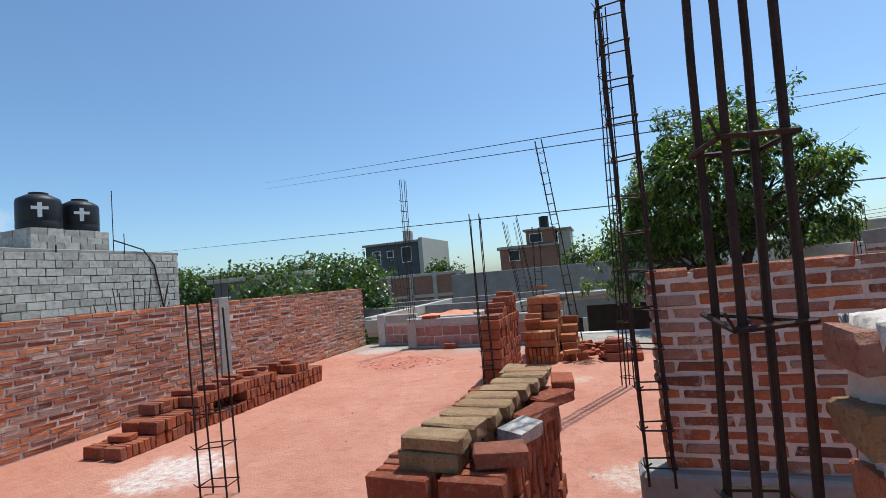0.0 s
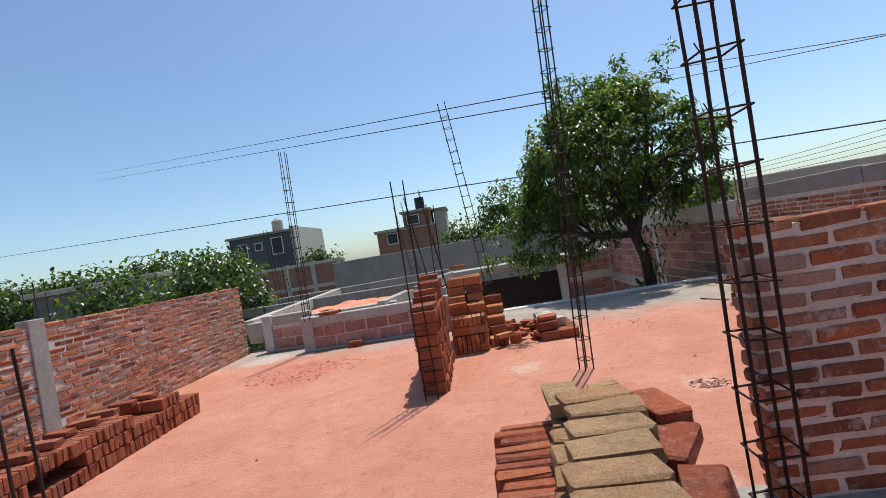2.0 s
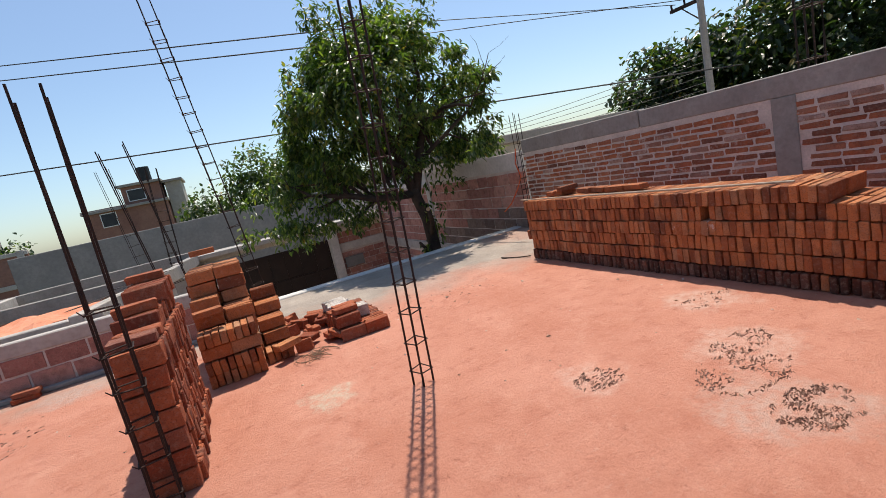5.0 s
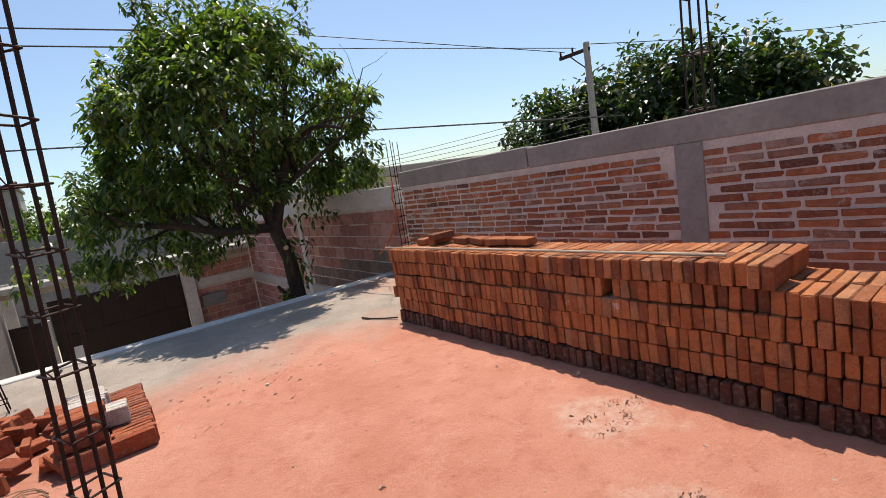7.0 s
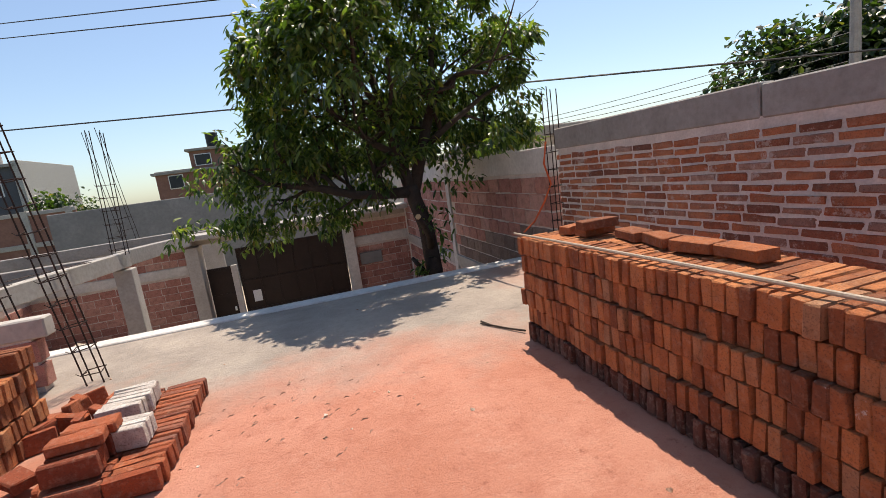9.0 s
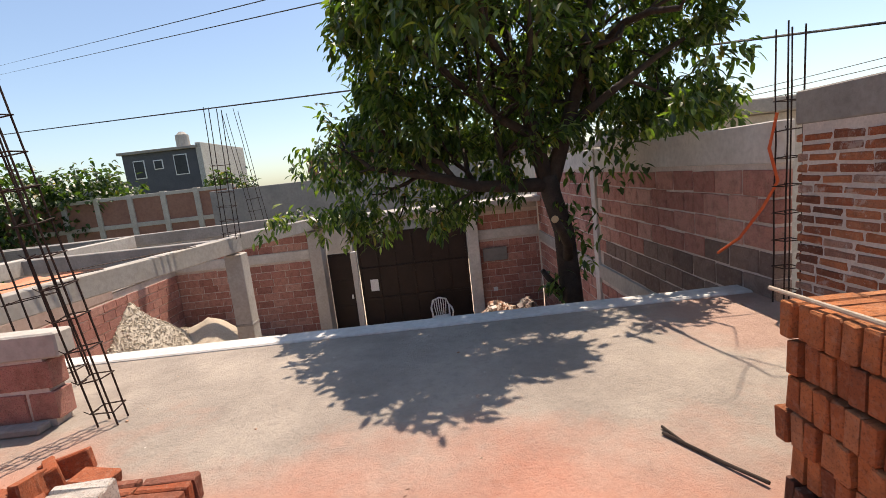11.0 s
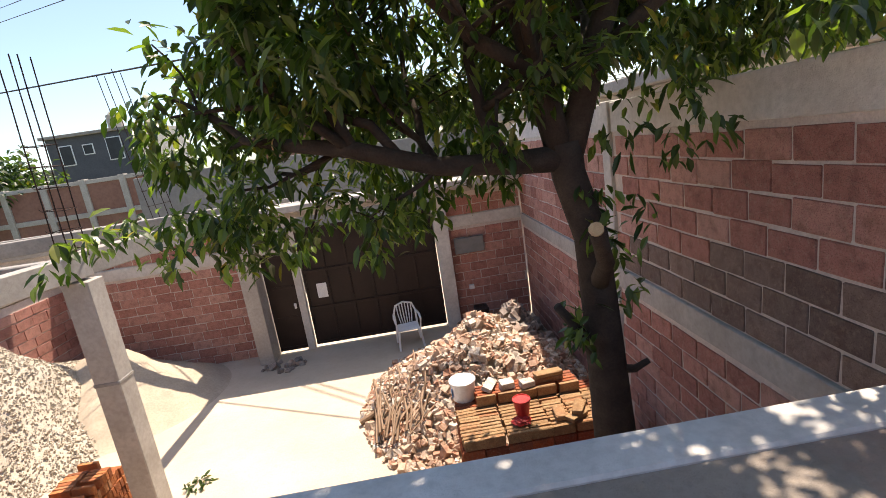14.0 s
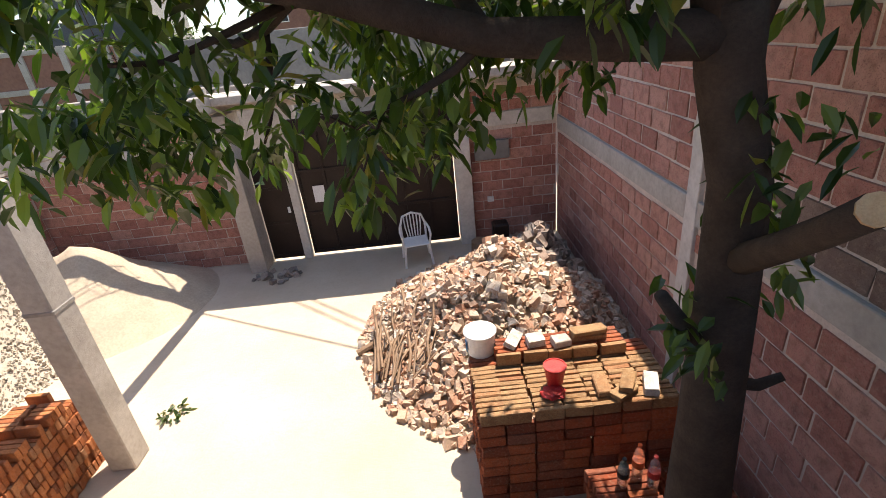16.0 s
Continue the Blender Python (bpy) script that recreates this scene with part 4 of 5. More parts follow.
for k, (x, y, top, r) in enumerate(((16.2, 16.6, 4.3, 1.9), (17.5, 13.6, 5.0, 2.2), (18.2, 11.0, 5.2, 2.3), (18.5, 8.9, 3.9, 1.8), (17.0, 15.0, 4.2, 1.8))):
    far_tree("tree", x, y, -2.85, top, r, dark_leaf_m, "dark dense laurel tree over the wall", 30 + k, 700, 0.3)
bush = empty("bush", -8.6, 6.6, -2.85, label="dry leafless shrub against the block house", category="bush")
bm = bmesh.new()
rb = random.Random(4)
for i in range(26):
    a = rb.uniform(-0.6, 0.6)
    z = rb.uniform(3.4, 4.9)
    tube(bm, [(0, 0, 1.0), (a * 0.4, a * 0.3, z * 0.6), (a + rb.uniform(-0.1, 0.1), a * 0.6, z)], [0.02, 0.015, 0.008], 5)
part("stems", bm, bark, bush)


# ---- the neighbouring block house with tanks ----
house = empty("block_house", -13, 8, -2.85, label="grey concrete block house with flat roof", category="house")
part("wall", boxes((-6, -6, 0, -0.08, 3.5, 5.75), bevel=0), mortar, house)
part("roof", boxes((-6.1, -6.1, 5.75, 0.06, 3.56, 5.85), bevel=0.02), concrete, house)
part("tie_band", boxes((-0.04, -6, 4.45, 0.01, 3.5, 4.65), bevel=0.005), concrete, house)
for y in (-0.1, 1.3, 3.3):
    part("column", boxes((-0.05, y, 0, 0.012, y + 0.2, 5.75), bevel=0.005), concrete, house)
for y in (-2.0, 0.55, 2.55):
    w = part("window", boxes((-0.02, y, 5.25, 0.02, y + 0.42, 5.52), bevel=0.004), concrete, house)
    part("pane", boxes((0.021, y + 0.05, 5.29, 0.026, y + 0.37, 5.48), bevel=0), far_dark, w)
lay("block", wall_courses(-13, 11.45, -13, 2.0, 0.5, 2.9, 0.06, (0.385, 0.14, 0.185), 0.016, seed=40, gaps=((0.0, 0.05),)), grey_blocks, house, grey_block_far, 280, key=lambda p: -p.y)
tb = empty("tank_base", -13.4, 8.4, 3.0, label="small block plinth carrying the water tanks", category="plinth")
part("core", boxes((-1.2, -0.95, 0, 0.28, 0.95, 0.5), bevel=0), mortar, tb)
lay("block", wall_courses(-13.1, 9.35, -13.1, 7.45, 3.01, 3.52, 0.06, (0.385, 0.14, 0.155), 0.014, seed=41) + wall_courses(-14.4, 7.45, -13.1, 7.45, 3.01, 3.52, 0.06, (0.385, 0.14, 0.155), 0.014, seed=42), grey_blocks, tb, grey_block_far)


def tank(x, y, z, r, h):
    e = empty("water_tank", x, y, z, label="black plastic water tank painted with a white cross", category="water tank")
    bm = bmesh.new()
    prof = ((r * 0.97, 0), (r, 0.06), (r, h * 0.2), (r * 0.98, h * 0.22), (r, h * 0.25), (r, h * 0.75), (r * 0.95, h * 0.83), (r * 0.6, h * 0.93), (r * 0.42, h * 0.95))
    rings = [[bm.verts.new((a * math.cos(k * math.tau / 28), a * math.sin(k * math.tau / 28), b)) for k in range(28)] for a, b in prof]
    for a, b in zip(rings, rings[1:]):
        for k in range(28):
            bm.faces.new((a[k], a[(k + 1) % 28], b[(k + 1) % 28], b[k]))
    bm.faces.new(rings[-1])
    part("body", bm, black_plastic, e, smooth=True)
    bm = bmesh.new()
    rod(bm, (0, 0, h * 0.94), (0, 0, h), r * 0.44, 20)
    part("lid", bm, black_plastic, e)
    m = Matrix.Rotation(radians(-28), 4, "Z")
    bm = bmesh.new()
    box(bm, r, -0.045, h * 0.3, r + 0.012, 0.045, h * 0.68, 0, m)
    box(bm, r, -0.17, h * 0.5, r + 0.014, 0.17, h * 0.58, 0, m)
    part("cross", bm, white_paint, e, "white painted cross")


tank(-13.55, 7.98, 3.52, 0.47, 0.98)
tank(-13.55, 8.98, 3.52, 0.44, 0.94)
bm = bmesh.new()
rod(bm, (-12.95, 9.45, 2.9), (-12.95, 9.45, 4.7), 0.012, 6)
rod(bm, (-12.93, 9.75, 1.0), (-12.93, 9.75, 3.5), 0.012, 6)
rod(bm, (-12.9, 7.95, 0.5), (-12.9, 7.95, 3.1), 0.02, 6)
tube(bm, [(-13.0, 9.5, 3.3), (-12.9, 10.3, 3.05), (-12.85, 10.6, 2.6), (-12.85, 11.0, 0.6)], [0.02] * 4, 6)
tagged(part("pipes", bm, steel), "thin pipes running up the block house", "pipes")


# ---- far houses ----
def far_house(x0, y0, x1, y1, base, top, material, label, windows=(), roof=0.25, cat="house"):
    e = empty("house", x0, y0, base, label=label, category=cat)
    part("wall", boxes((0, 0, 0, x1 - x0, y1 - y0, top - base), bevel=0.02), material, e)
    part("roof", boxes((-0.3, -0.3, top - base, x1 - x0 + 0.2, y1 - y0 + 0.2, top - base + roof), bevel=0.02), concrete, e)
    for u, z, w, h in windows:
        q = part("window", boxes((u - 0.08, -0.05, z - base - 0.08, u + w + 0.08, 0.03, z - base + h + 0.08), bevel=0.01), white_paint, e)
        part("pane", boxes((u, -0.07, z - base, u + w, -0.052, z - base + h), bevel=0), far_dark, q)
    return e


slate = far_house(-27.3, 51, -20.3, 57, -2.85, 6.1, dark_paint, "slate grey two-storey house with white doors", ((1.0, 3.9, 0.9, 1.5), (4.8, 3.9, 1.1, 1.7), (2.9, 4.6, 0.7, 0.7), (1.2, 0.8, 1.0, 1.2)))
part("side_wall", boxes((7.0, -0.2, 0, 7.5, 9.5, 9.4), bevel=0.02), grey_block_m, slate, "pale bare block side wall")
tk = empty("roof_tank", -22.2, 52.5, 6.35, label="pale water tank on the slate house", category="water tank")
bm = bmesh.new()
rod(bm, (0, 0, 0), (0, 0, 1.2), 0.6, 16)
rod(bm, (0, 0, 1.2), (0, 0, 1.5), 0.5, 16, 0.25)
part("body", bm, pale_concrete, tk)
far_house(-12.3, 58, -5.3, 64, -2.85, 4.4, far_red, "brick-red house with a roof room", ((1.2, 3.0, 1.2, 1.2),))
up = far_house(-8.9, 58.2, -5.5, 63, 4.65, 6.4, far_red, "small unfinished roof room with dark opening", ((0.5, 5.0, 1.4, 1.0),))
tk = empty("roof_tank", -6.7, 59.5, 6.65, label="dark water tank on a roof room", category="water tank")
bm = bmesh.new()
rod(bm, (0, 0, 0), (0, 0, 1.5), 0.6, 14)
part("body", bm, black_plastic, tk)
far_house(-5.2, 60, -3.7, 65, -2.85, 6.3, pale_concrete, "pale rendered house in the distance")
far_house(-24, 24, -17, 25, -2.85, 2.4, dark_paint, "low slate grey building with a flat roof")
far_house(-40, 60, -30, 68, -2.85, 4, far_grey, "grey rendered house in the distance")
far_house(-14, 66, -8, 70, -2.85, 5, far_grey, "grey far house with flat roof")
far_house(6, 70, 16, 76, -2.85, 5.5, far_grey, "grey far house with flat roof")
far_house(-52, 40, -44, 50, -2.85, 4, far_grey, "grey rendered house in the distance")
far_house(5.2, 24, 14, 30, -2.85, 1.6, pale_concrete, "low pale house beyond the yard wall")
far_house(6.5, 15, 12, 20, -2.85, 1.7, pale_concrete, "low pale house behind the block wall")
lot = empty("lot_wall", -22, 30, -2.85, label="long grey perimeter wall of the next lot", category="wall", kind="structure")
part("wall", boxes((12.2, 0, 0, 40, 0.2, 4.5), bevel=0.02), far_grey, lot)
lotb = empty("lot_wall", -20, 34, -2.85, label="perimeter wall of brick panels between pale posts", category="wall", kind="structure")
part("wall", boxes((-20, 0, 0, 9.8, 0.15, 4.7), bevel=0), far_red, lotb)
part("band", boxes((-20, -0.06, 3.0, 9.8, 0.2, 3.25), (-20, -0.06, 4.65, 9.8, 0.2, 4.85), bevel=0.01), pale_concrete, lotb)
for i in range(16):
    part("post", boxes((-19.9 + i * 1.95, -0.1, 0, -19.6 + i * 1.95, 0.24, 4.9), bevel=0.01), pale_concrete, lotb)
yardw = empty("back_wall", -10, 24, -2.85, label="grey concrete wall and slab behind the bay", category="wall", kind="structure")
part("wall", boxes((-6, 0, 0, 8, 0.2, 3.1), bevel=0.02), concrete, yardw)
tarp = bmesh.new()
bmesh.ops.create_grid(tarp, x_segments=16, y_segments=10, size=0.5)
for v in tarp.verts:
    v.co = Vector((v.co.x * 2.4, v.co.y * 1.6, 0.12 * noise.noise(v.co * 5) + 0.12 * (0.5 - abs(v.co.x))))
bmesh.ops.solidify(tarp, geom=tarp.faces, thickness=0.01)
tp = part("tarp", tarp, fabric_orange)
tp.location = (-4.2, 12.3, 0.38)
tagged(tp, "faded orange sheet lying over the bay", "tarp")
deck = tagged(part("bay_slab", boxes((-5.7, 10.4, 0.12, -2.9, 12.5, 0.3), bevel=0.02), pink_plaster), "unfinished slab of the bay, dusty pink", "slab", kind="structure")

# utility pole and wires
pole_e = empty("utility_pole", 13.2, 12.5, -2.85, label="grey concrete utility pole with a crossarm", category="utility pole")
bm = bmesh.new()
rod(bm, (0, 0, 0), (0, 0, 7.6), 0.14, 10, 0.09)
part("pole", bm, concrete, pole_e)
bm = bmesh.new()
box(bm, -0.04, -0.1, 7.35, 0.04, 1.0, 7.45, 0.005)
rod(bm, (0, 0, 6.8), (0, 0.6, 7.35), 0.02, 6)
for y in (0.95, 0.5, 0.05):
    rod(bm, (0, y, 7.45), (0, y, 7.6), 0.03, 8)
part("crossarm", bm, steel, pole_e)


def wire(a, b, sag, r, label):
    a, b = Vector(a), Vector(b)
    bm = bmesh.new()
    n = 20
    tube(bm, [a.lerp(b, i / n) - Vector((0, 0, sag * 4 * (i / n) * (1 - i / n))) for i in range(n + 1)], [r] * (n + 1), 4)
    tagged(part("overhead_wire", bm, cable_m), label, "wire")


for dz in (0.0, -0.42):
    wire((-110, 135.1, 40.8 + 5 * dz), (5, 16.8, 5.98 + dz), 0.0, 0.022, "thin overhead power line")
    wire((5, 16.8, 5.98 + dz), (13.2, 13.3 + dz, 4.7), 0.0, 0.012, "thin overhead power line")
wire((-100, 74.6, 12.8), (13.2, 11.5, 2.4), 0.0, 0.02, "black telephone cable crossing the yard")
for k in range(6):
    wire((4.8 + 0.3 * k, 24 + k, 2.2 + 0.12 * k), (13.2, 12.5, 2.0 + 0.2 * k), 0.35, 0.008, "slack service cable to the pole")
wire((13.2, 12.5, 4.7), (40, 2, 5.6), 0.5, 0.012, "thin overhead power line")


# ---- things in the yard ----
def heap(name, x, y, z, rx, ry, h, material, label, cat, seed, res=60, rough=0.06, turn=0, west=-99.0):
    bm = bmesh.new()
    bmesh.ops.create_grid(bm, x_segments=res, y_segments=res, size=1)
    for v in bm.verts:
        d = math.hypot(v.co.x, v.co.y)
        k = max(0.0, 1 - d)
        p = Vector((v.co.x * rx, v.co.y * ry, seed))
        v.co = Vector((v.co.x * rx, v.co.y * ry, h * (k ** 1.15) * (1 + 0.3 * noise.noise(p * 1.3)) + (rough * noise.noise(p * 6) * min(1, 4 * k)) - 0.02))
        v.co.x = max(v.co.x, west - x)
    ob = part(name, bm, material, None, smooth=True)
    ob.matrix_basis = pose(x, y, z, 0, 0, turn)
    return tagged(ob, label, cat, kind="stuff")


G = -2.85
WEST = -5.78
heap("gravel_heap", -5.72, 16.9, G, 2.0, 2.7, 1.95, gravel_m, "heap of pale gravel against the block wall", "gravel heap", 1, rough=0.05, west=WEST)
heap("sand_heap", -4.5, 17.7, G, 2.1, 1.9, 1.25, sand_m, "heap of grey-brown sand with raked sides", "sand heap", 2, rough=0.03, west=WEST)


def stones(name, n, centre, rx, ry, h, size, material, label, seed, zz=3, west=-99.0):
    """Loose broken lumps spread over a mound."""
    r3 = random.Random(seed)
    verts, faces = [], []
    for _ in range(n):
        a, d = r3.uniform(0, math.tau), math.sqrt(r3.random()) * 1.02
        px, py = d * math.cos(a), d * math.sin(a)
        if centre[0] + px * rx < west:
            continue
        pz = h * max(0, 1 - d) ** 1.15 * (1 + 0.3 * noise.noise(Vector((px * rx, py * ry, zz)) * 1.3))
        s = size * r3.uniform(0.45, 1.35) * (1.0 if r3.random() < 0.9 else 1.6)
        q = Euler([r3.uniform(0, 6.3) for _ in range(3)]).to_matrix()
        c = Vector((centre[0] + px * rx, centre[1] + py * ry, centre[2] + pz + s * 0.2))
        k = len(verts)
        dims = (s, s * r3.uniform(0.65, 1), s * r3.uniform(0.45, 0.85))
        for sx in (-1, 1):
            for sy in (-1, 1):
                for sz in (-1, 1):
                    verts.append(tuple(c + q @ Vector((sx * dims[0] * r3.uniform(0.5, 1), sy * dims[1] * r3.uniform(0.5, 1), sz * dims[2] * r3.uniform(0.6, 1)))))
        faces += [tuple(k + i for i in f) for f in ((0, 1, 3, 2), (4, 6, 7, 5), (0, 4, 5, 1), (2, 3, 7, 6), (0, 2, 6, 4), (1, 5, 7, 3))]
    me = bpy.data.meshes.new(name)
    me.from_pydata(verts, [], faces)
    me.materials.append(material)
    return tagged(new(name, me), label, "rubble", kind="stuff")


rub_m = brick_mat("rubble", ((0.0, (0.44, 0.22, 0.14)), (0.35, (0.55, 0.37, 0.26)), (0.7, (0.62, 0.5, 0.39)), (1.0, (0.66, 0.6, 0.52))), True, dust=(0.6, 0.5, 0.4), dusty=0.5)
grey_rub_m = brick_mat("grey_rubble", ((0.0, (0.20, 0.17, 0.15)), (0.6, (0.34, 0.31, 0.28)), (1.0, (0.42, 0.32, 0.26))), True)
heap("rubble_core", 2.5, 15.9, G, 1.95, 2.2, 1.25, sand_m, "dusty core of the rubble heap", "rubble", 3)
stones("rubble_heap", 5600, (2.5, 15.9, G), 2.0, 2.25, 1.32, 0.05, rub_m, "heap of broken brick rubble in the yard", 5)
stones("rubble_heap", 700, (3.3, 16.9, G), 0.8, 1.9, 1.0, 0.085, grey_rub_m, "heap of grey rubble against the block wall", 6)
stones("gravel_stones", 16000, (-5.72, 16.9, G), 2.0, 2.7, 1.95, 0.015, gravel_m, "loose gravel stones on the heap", 7, 1, west=WEST)

ystack = empty("brick_stack", 2.6, 13.6, G, label="square stack of bricks under the tree", category="brick stack")
places = stack_places(1.9, 13.1, 1, 14, 9, z0=G, seed=50) + stack_places(2.14, 13.1, 6, 14, 9, z0=G, seed=51, keep=lambda i, j, k: (j < 2 or k == 8 or i == 5))
places += stack_places(2.15, 13.7, 5, 5, 1, z0=G + 9 * 0.119, seed=52)
topped = [p for p in places if p[0].translation.z > G + 8 * 0.119 and p[0].translation.y < 13.75]
lay("brick", topped, tan_bricks, ystack, brick_tan_m, 150)
lay("brick", [p for p in places if p not in topped], red_bricks, ystack, brick_red_far, 150, key=lambda p: -p.z + p.y)
YT = G + 9 * 0.119
lay("brick", [flat(2.55, 13.85, YT + 0.12, 5, s=(0.7, 1.2, 1.6)), flat(2.35, 13.9, YT + 0.12, 60, 20), flat(2.78, 13.8, YT + 0.12, 10, s=(0.7, 1.1, 1.4)), flat(3.4, 13.25, YT, 70, s=(1, 1, 1.6))], white_bricks, ystack, brick_red_far)
lay("brick", [flat(3.05, 13.85, YT + 0.12, 3, s=(1.4, 1, 1)), flat(3.05, 13.85, YT + 0.177, 5, s=(1.4, 1, 1)), flat(3.15, 13.2, YT, 30), flat(3.2, 13.25, YT + 0.056, 60), flat(3.0, 13.3, YT, 85)], tan_bricks, ystack, brick_tan_m)
lst = empty("brick_stack", -2.5, 13.6, G, label="stack of orange bricks beside the yard column", category="brick stack")
lay("brick", stack_places(-2.72, 12.75, 2, 25, 8, z0=G, seed=53, keep=lambda i, j, k: k < 7 + (j % 8 < 6) - (i == 1) * (j % 7 == 3)), new_bricks, lst, brick_new_far, 290, key=lambda p: -p.x - p.z)
rst = empty("brick_stack", 3.85, 12.8, G, label="shaded low stack of dark bricks along the wall", category="brick stack")
lay("brick", stack_places(3.45, 11.2, 2, 45, 3, z0=G, seed=54, keep=lambda i, j, k: k < 3 - (i == 0 and j % 9 > 5)), red_bricks, rst, brick_red_far, 200, key=lambda p: -p.z)

# bucket, pot and bottles on the stack
bucket = empty("bucket", 2.04, 13.98, YT, label="white plastic paint bucket with its lid on", category="bucket")
bm = bmesh.new()
rod(bm, (0, 0, 0), (0, 0, 0.22), 0.135, 24, 0.15)
part("body", bm, white_plastic, bucket)
bm = bmesh.new()
rod(bm, (0, 0, 0.22), (0, 0, 0.242), 0.162, 24)
part("lid", bm, white_plastic, bucket, "white lid")
bm = bmesh.new()
box(bm, -0.146, -0.07, 0.05, -0.137, 0.07, 0.16)
part("sticker", bm, plain("blue_print", (0.05, 0.25, 0.5), (0.1, 0.35, 0.6), 8), bucket, "blue printed patch")
pot = empty("plastic_pot", 2.62, 13.4, YT, label="red translucent plastic pot on the bricks", category="pot")
bm = bmesh.new()
rod(bm, (0, 0, 0), (0, 0, 0.2), 0.065, 20, 0.095)
part("body", bm, red_plastic, pot)
bm = bmesh.new()
bmesh.ops.create_cone(bm, cap_ends=False, segments=20, radius1=0.1, radius2=0.1, depth=0.015, matrix=pose(0, 0, 0.2))
bmesh.ops.solidify(bm, geom=bm.faces, thickness=0.008)
part("rim", bm, red_plastic, pot, "pale rim")
bag = bmesh.new()
bmesh.ops.create_icosphere(bag, subdivisions=3, radius=0.1)
for v in bag.verts:
    v.co = Vector((v.co.x * 1.1, v.co.y * 0.8, max(0, v.co.z * 0.35))) + v.co * 0.35 * noise.noise(v.co * 18)
bg = part("plastic_bag", bag, red_plastic)
bg.location = (2.58, 13.28, YT + 0.015)
tagged(bg, "crumpled red plastic bag on the bricks", "bag")
glass = Mat("clear_plastic", 0.15, spec=0.5)
glass.b.inputs["Transmission Weight"].default_value = 0.85
clear = glass.done((0.8, 0.85, 0.85))


def bottle(x, y, z, h, band):
    e = empty("bottle", x, y, z, label="empty clear plastic drink bottle", category="bottle")
    bm = bmesh.new()
    prof = ((0.02, 0), (0.042, 0.01), (0.045, h * 0.3), (0.04, h * 0.45), (0.045, h * 0.6), (0.03, h * 0.82), (0.014, h * 0.9), (0.014, h))
    rings = [[bm.verts.new((a * math.cos(k * math.tau / 14), a * math.sin(k * math.tau / 14), b)) for k in range(14)] for a, b in prof]
    for a, b in zip(rings, rings[1:]):
        for k in range(14):
            bm.faces.new((a[k], a[(k + 1) % 14], b[(k + 1) % 14], b[k]))
    part("body", bm, clear, e, smooth=True)
    bm = bmesh.new()
    rod(bm, (0, 0, h * 0.36), (0, 0, h * 0.55), 0.0465, 14)
    part("sleeve", bm, band, e, "printed band")
    bm = bmesh.new()
    rod(bm, (0, 0, h * 0.97), (0, 0, h * 1.02), 0.017, 10)
    part("cap", bm, band, e, "screw cap")


shelf = empty("brick_ledge", 3.05, 12.7, G, label="small pile of blocks carrying empty bottles", category="bricks")
lay("brick", stack_places(2.75, 12.55, 2, 6, 5, z0=G, seed=56), red_bricks, shelf, brick_red_far)
LZ = G + 5 * 0.119 + 0.005
bottle(2.98, 12.72, LZ, 0.28, black_plastic)
bottle(3.12, 12.78, LZ, 0.34, orange_plastic)
bottle(3.2, 12.68, LZ, 0.32, red_plastic)

# branches on the rubble
rb = random.Random(9)
bm = bmesh.new()
for i in range(46):
    a = rb.uniform(0.9, 1.7)
    px = rb.uniform(0.75, 1.5)
    p = Vector((px, rb.uniform(14.5, 15.6), G + 0.08 + 0.42 * (px - 0.75) + rb.uniform(0, 0.12)))
    l = rb.uniform(0.4, 1.3)
    q = p + Vector((math.cos(a) * l, math.sin(a) * l, rb.uniform(0.05, 0.3)))
    tube(bm, [p, p.lerp(q, 0.5) + Vector((rb.gauss(0, 0.04), rb.gauss(0, 0.04), 0.04)), q], [rb.uniform(0.008, 0.022)] * 3, 5)
tube(bm, [(0.45, 15.5, G + 0.06), (1.0, 15.75, G + 0.2), (1.5, 15.95, G + 0.5)], [0.05, 0.045, 0.04], 8)
tagged(part("branch_pile", bm, dry_wood), "dry branches thrown on the rubble heap", "branches", kind="stuff")


def plastic_chair(x, y, z, turn):
    e = empty("plastic_chair", x, y, z, label="white plastic garden armchair before the gate", category="chair")
    e.rotation_euler = (0, 0, radians(turn))
    bm = bmesh.new()
    box(bm, -0.23, -0.23, 0.40, 0.23, 0.22, 0.425, 0.01)
    part("seat", bm, white_plastic, e)
    for sx in (-1, 1):
        for sy in (-1, 1):
            bm = bmesh.new()
            tube(bm, [(sx * 0.26, sy * 0.25, 0), (sx * 0.22, sy * 0.21, 0.42)], [0.02, 0.026], 8)
            part("leg", bm, white_plastic, e)
        bm = bmesh.new()
        tube(bm, [(sx * 0.235, -0.22, 0.42), (sx * 0.265, -0.24, 0.62), (sx * 0.27, 0.0, 0.65), (sx * 0.25, 0.24, 0.66)], [0.018, 0.02, 0.024, 0.02], 8)
        part("armrest", bm, white_plastic, e)
    bm = bmesh.new()
    tube(bm, [(-0.23, 0.22, 0.42), (-0.235, 0.27, 0.66), (-0.18, 0.31, 0.82), (0, 0.33, 0.87), (0.18, 0.31, 0.82), (0.235, 0.27, 0.66), (0.23, 0.22, 0.42)], [0.022] * 7, 8)
    part("back_frame", bm, white_plastic, e)
    for i in range(6):
        u = -0.15 + i * 0.06
        bm = bmesh.new()
        tube(bm, [(u * 0.8, 0.22, 0.43), (u, 0.28, 0.62), (u * 1.05, 0.32, 0.85 - 0.9 * u * u)], [0.012, 0.013, 0.012], 6)
        part("back_slat", bm, white_plastic, e)


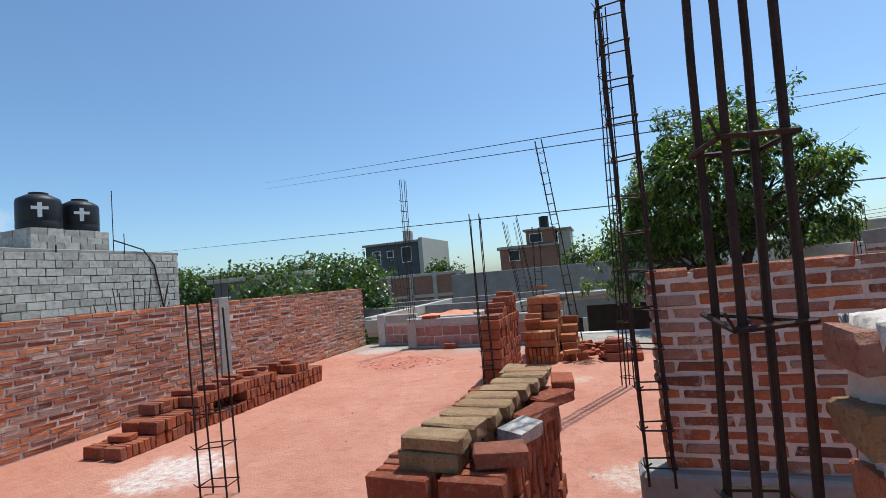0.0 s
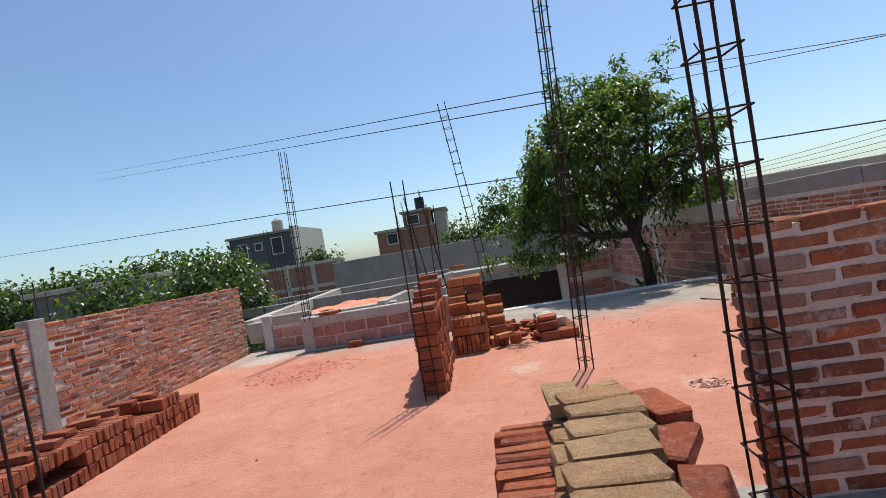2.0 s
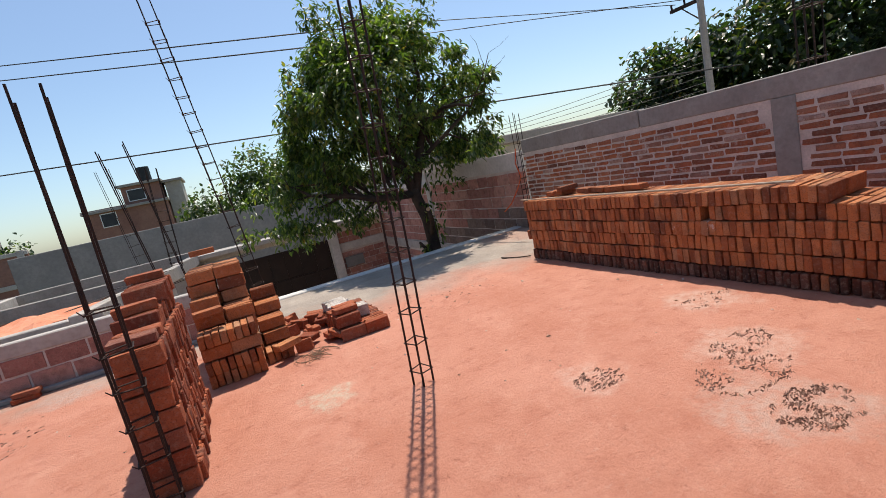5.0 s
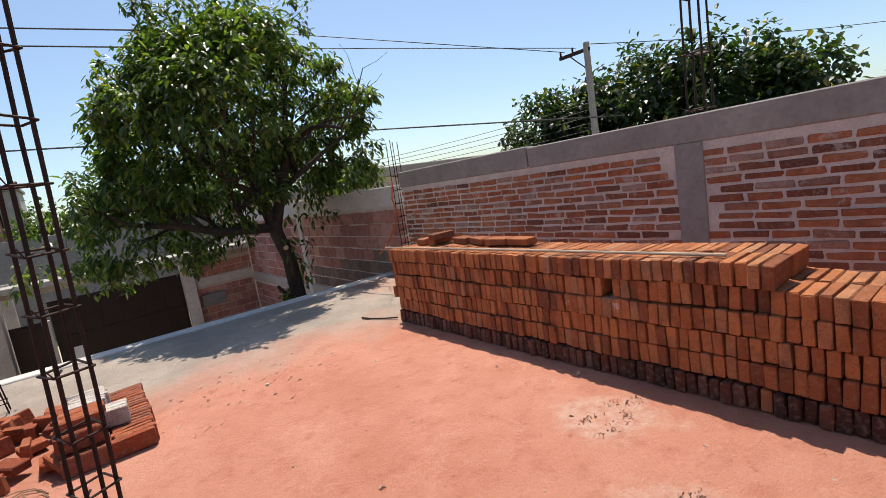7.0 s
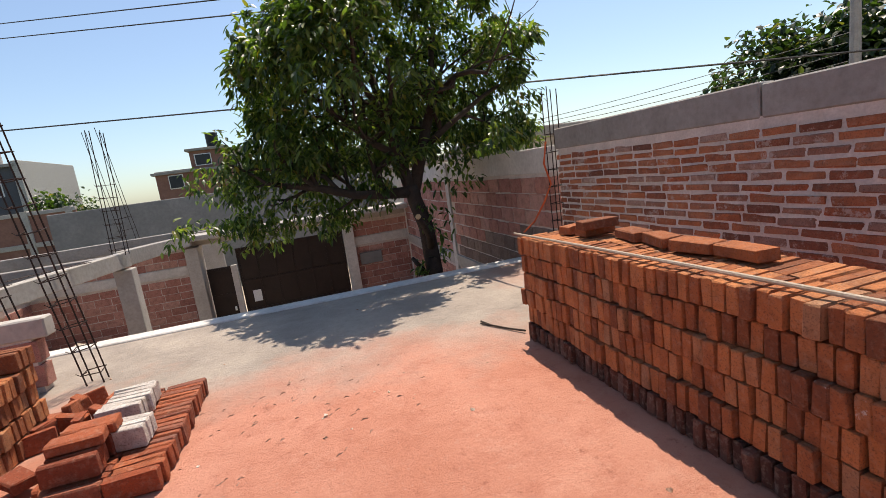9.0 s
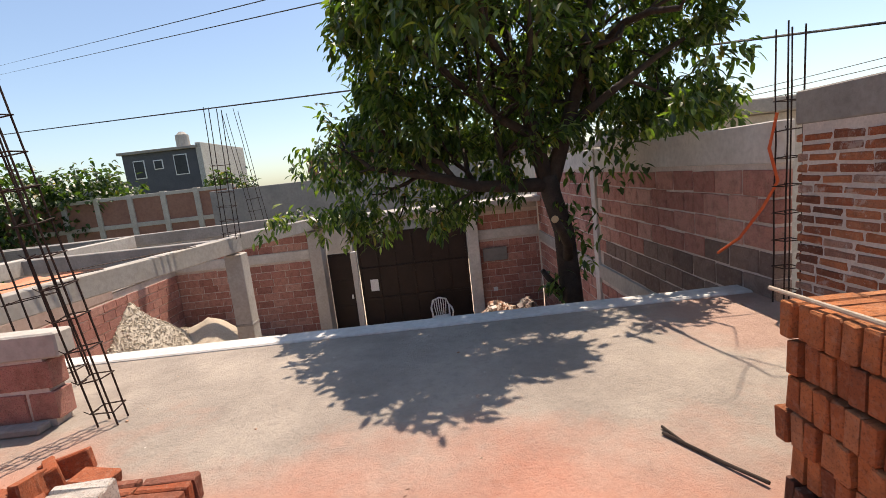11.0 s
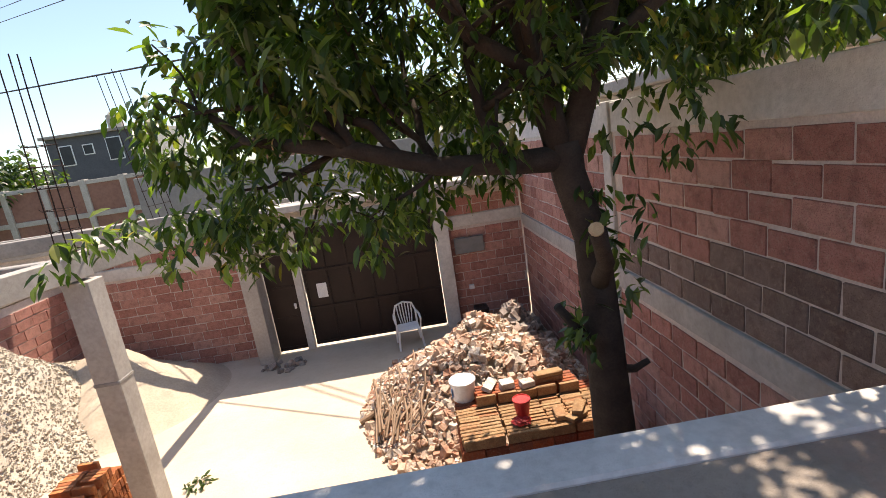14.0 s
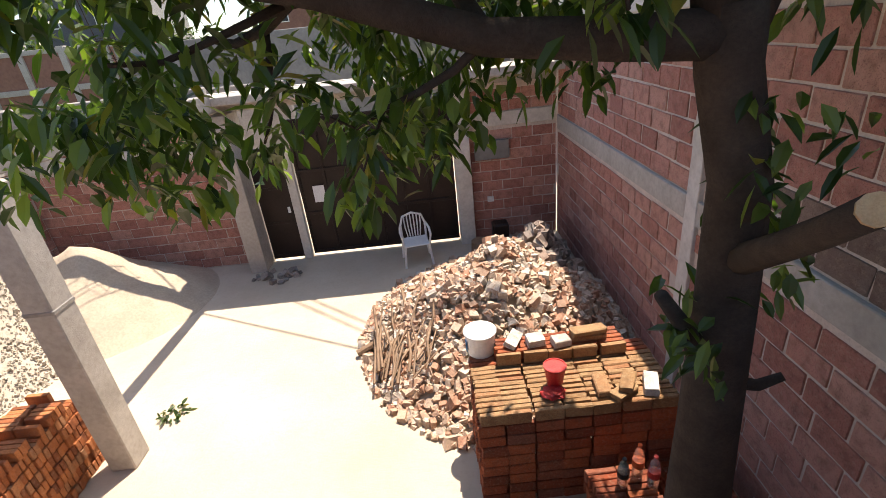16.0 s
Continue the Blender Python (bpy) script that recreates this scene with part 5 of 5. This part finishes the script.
plastic_chair(1.28, 18.3, G, 8)
tagged(part("switch_box", boxes((2.75, 18.93, -2.05, 2.87, 18.99, -1.95), bevel=0.004), white_plastic), "small white electric box on the wall", "switch box")
tagged(part("meter_board", boxes((2.55, 18.9, -1.2, 3.2, 18.97, -0.85), bevel=0.006), far_grey), "grey sheet panel fixed beside the gate", "panel")
stump = bmesh.new()
rod(stump, (2.5, 18.3, G), (2.5, 18.3, G + 0.28), 0.2, 14, 0.18)
tagged(part("tub", stump, dry_wood), "round wooden tub by the gate column", "tub")
tagged(part("barrel", boxes((2.75, 18.3, G, 3.05, 18.6, G + 0.55), bevel=0.03), dark_metal), "dark metal can beside the tub", "can")
stones("debris", 26, (-1.4, 18.2, G), 0.5, 0.3, 0.02, 0.06, grey_rub_m, "broken concrete by the column foot", 15)

# small things on the roof
bm = bmesh.new()
tube(bm, [(4.05, 9.86, 1.45), (4.02, 9.9, 1.2), (4.1, 9.92, 0.95), (4.04, 10.0, 0.75), (3.95, 10.15, 0.5), (3.86, 10.3, 0.36)], [0.012] * 6, 8)
tagged(part("conduit", bm, orange_plastic), "orange corrugated conduit hanging at the wall end", "conduit")
bm = bmesh.new()
tube(bm, [(2.45, 8.35, 0.012), (2.58, 8.1, 0.012), (2.66, 7.95, 0.02)], [0.008] * 3, 6)
tube(bm, [(2.47, 8.4, 0.012), (2.50, 8.25, 0.014)], [0.007] * 2, 6)
tagged(part("twig", bm, bark), "dry forked twig on the roof floor", "twig")
crust_m = brick_mat("mortar_crust", ((0.0, (0.22, 0.125, 0.09)), (0.6, (0.40, 0.22, 0.16)), (1.0, (0.50, 0.34, 0.27))), True)


def scraped_crust(x, y, rx, ry, n, seed, way=28.0):
    """Ragged ridges of dried mortar, dragged one way by a trowel."""
    r4 = random.Random(seed)
    verts, faces = [], []
    for _ in range(n):
        a, d = r4.uniform(0, math.tau), math.sqrt(r4.random())
        c = Vector((x + rx * d * math.cos(a), y + ry * d * math.sin(a), 0))
        if noise.noise(Vector((c.x * 9, c.y * 9, seed))) < -0.08:
            continue
        t = radians(way + r4.gauss(0, 16))
        u, w = Vector((math.cos(t), math.sin(t), 0)), Vector((-math.sin(t), math.cos(t), 0))
        l, b, h = r4.uniform(0.006, 0.024), r4.uniform(0.002, 0.005), r4.uniform(0.003, 0.009)
        k = len(verts)
        for e in (-1, -0.3, 0.4, 1):
            m = c + u * l * e + w * r4.uniform(-0.006, 0.006)
            f = 1 - 0.8 * abs(e) ** 2
            verts += [tuple(m - w * b + Vector((0, 0, -0.003))), tuple(m + w * b * 0.3 + Vector((0, 0, h * f))), tuple(m + w * b + Vector((0, 0, -0.003)))]
        for e in range(3):
            q = k + 3 * e
            faces += [(q, q + 3, q + 4, q + 1), (q + 1, q + 4, q + 5, q + 2)]
    me = bpy.data.meshes.new("mortar_crust")
    me.from_pydata(verts, [], faces)
    me.materials.append(crust_m)
    tagged(new("mortar_crust", me), "scraped ridges of dried mortar on the roof floor", "mortar crust", kind="stuff")


for k, (x, y, rx, ry, n) in enumerate(((0.88, 4.86, 0.16, 0.12, 240), (1.30, 3.95, 0.22, 0.16, 620), (1.42, 4.35, 0.30, 0.2, 420), (1.72, 4.55, 0.26, 0.12, 260), (2.25, 5.15, 0.25, 0.12, 140), (-3.5, 7.6, 0.9, 0.6, 500), (0.9, 7.6, 0.9, 0.7, 110))):
    scraped_crust(x, y, rx, ry, n, 60 + k)
tangle = bmesh.new()
r5 = random.Random(41)
for _ in range(12):
    cx, cy, q = -0.42 + r5.gauss(0, 0.06), 7.05 + r5.gauss(0, 0.06), r5.uniform(0.05, 0.13)
    tube(tangle, [(cx + q * math.cos(0.8 * k), cy + q * math.sin(0.8 * k), 0.006 + 0.012 * k * r5.random()) for k in range(7)], [0.003] * 7, 4)
tagged(part("wire_tangle", tangle, dry_wood), "tangle of old tie wire beside the brick pile", "wire", kind="stuff")
stones("floor_crumbs", 160, (0.2, 6.2, -0.004), 3.8, 3.6, 0.0, 0.009, rub_m, "crumbs of brick and mortar on the roof floor", 31)
plantb = []
for i in range(14):
    a = i * 0.45
    plantb.append((Vector((-1.75 + 0.12 * math.cos(a), 14.75 + 0.1 * math.sin(a), G + 0.03)), Vector((math.cos(a), math.sin(a), 0.4))))
weed = empty("weed", -1.75, 14.75, G, label="small green weed on the bare ground", category="weed")
leaf_mesh("leaves", random.Random(2), plantb, 3, 0.11, 0.02, far_leaf_m, weed, 0.1, 0.02)
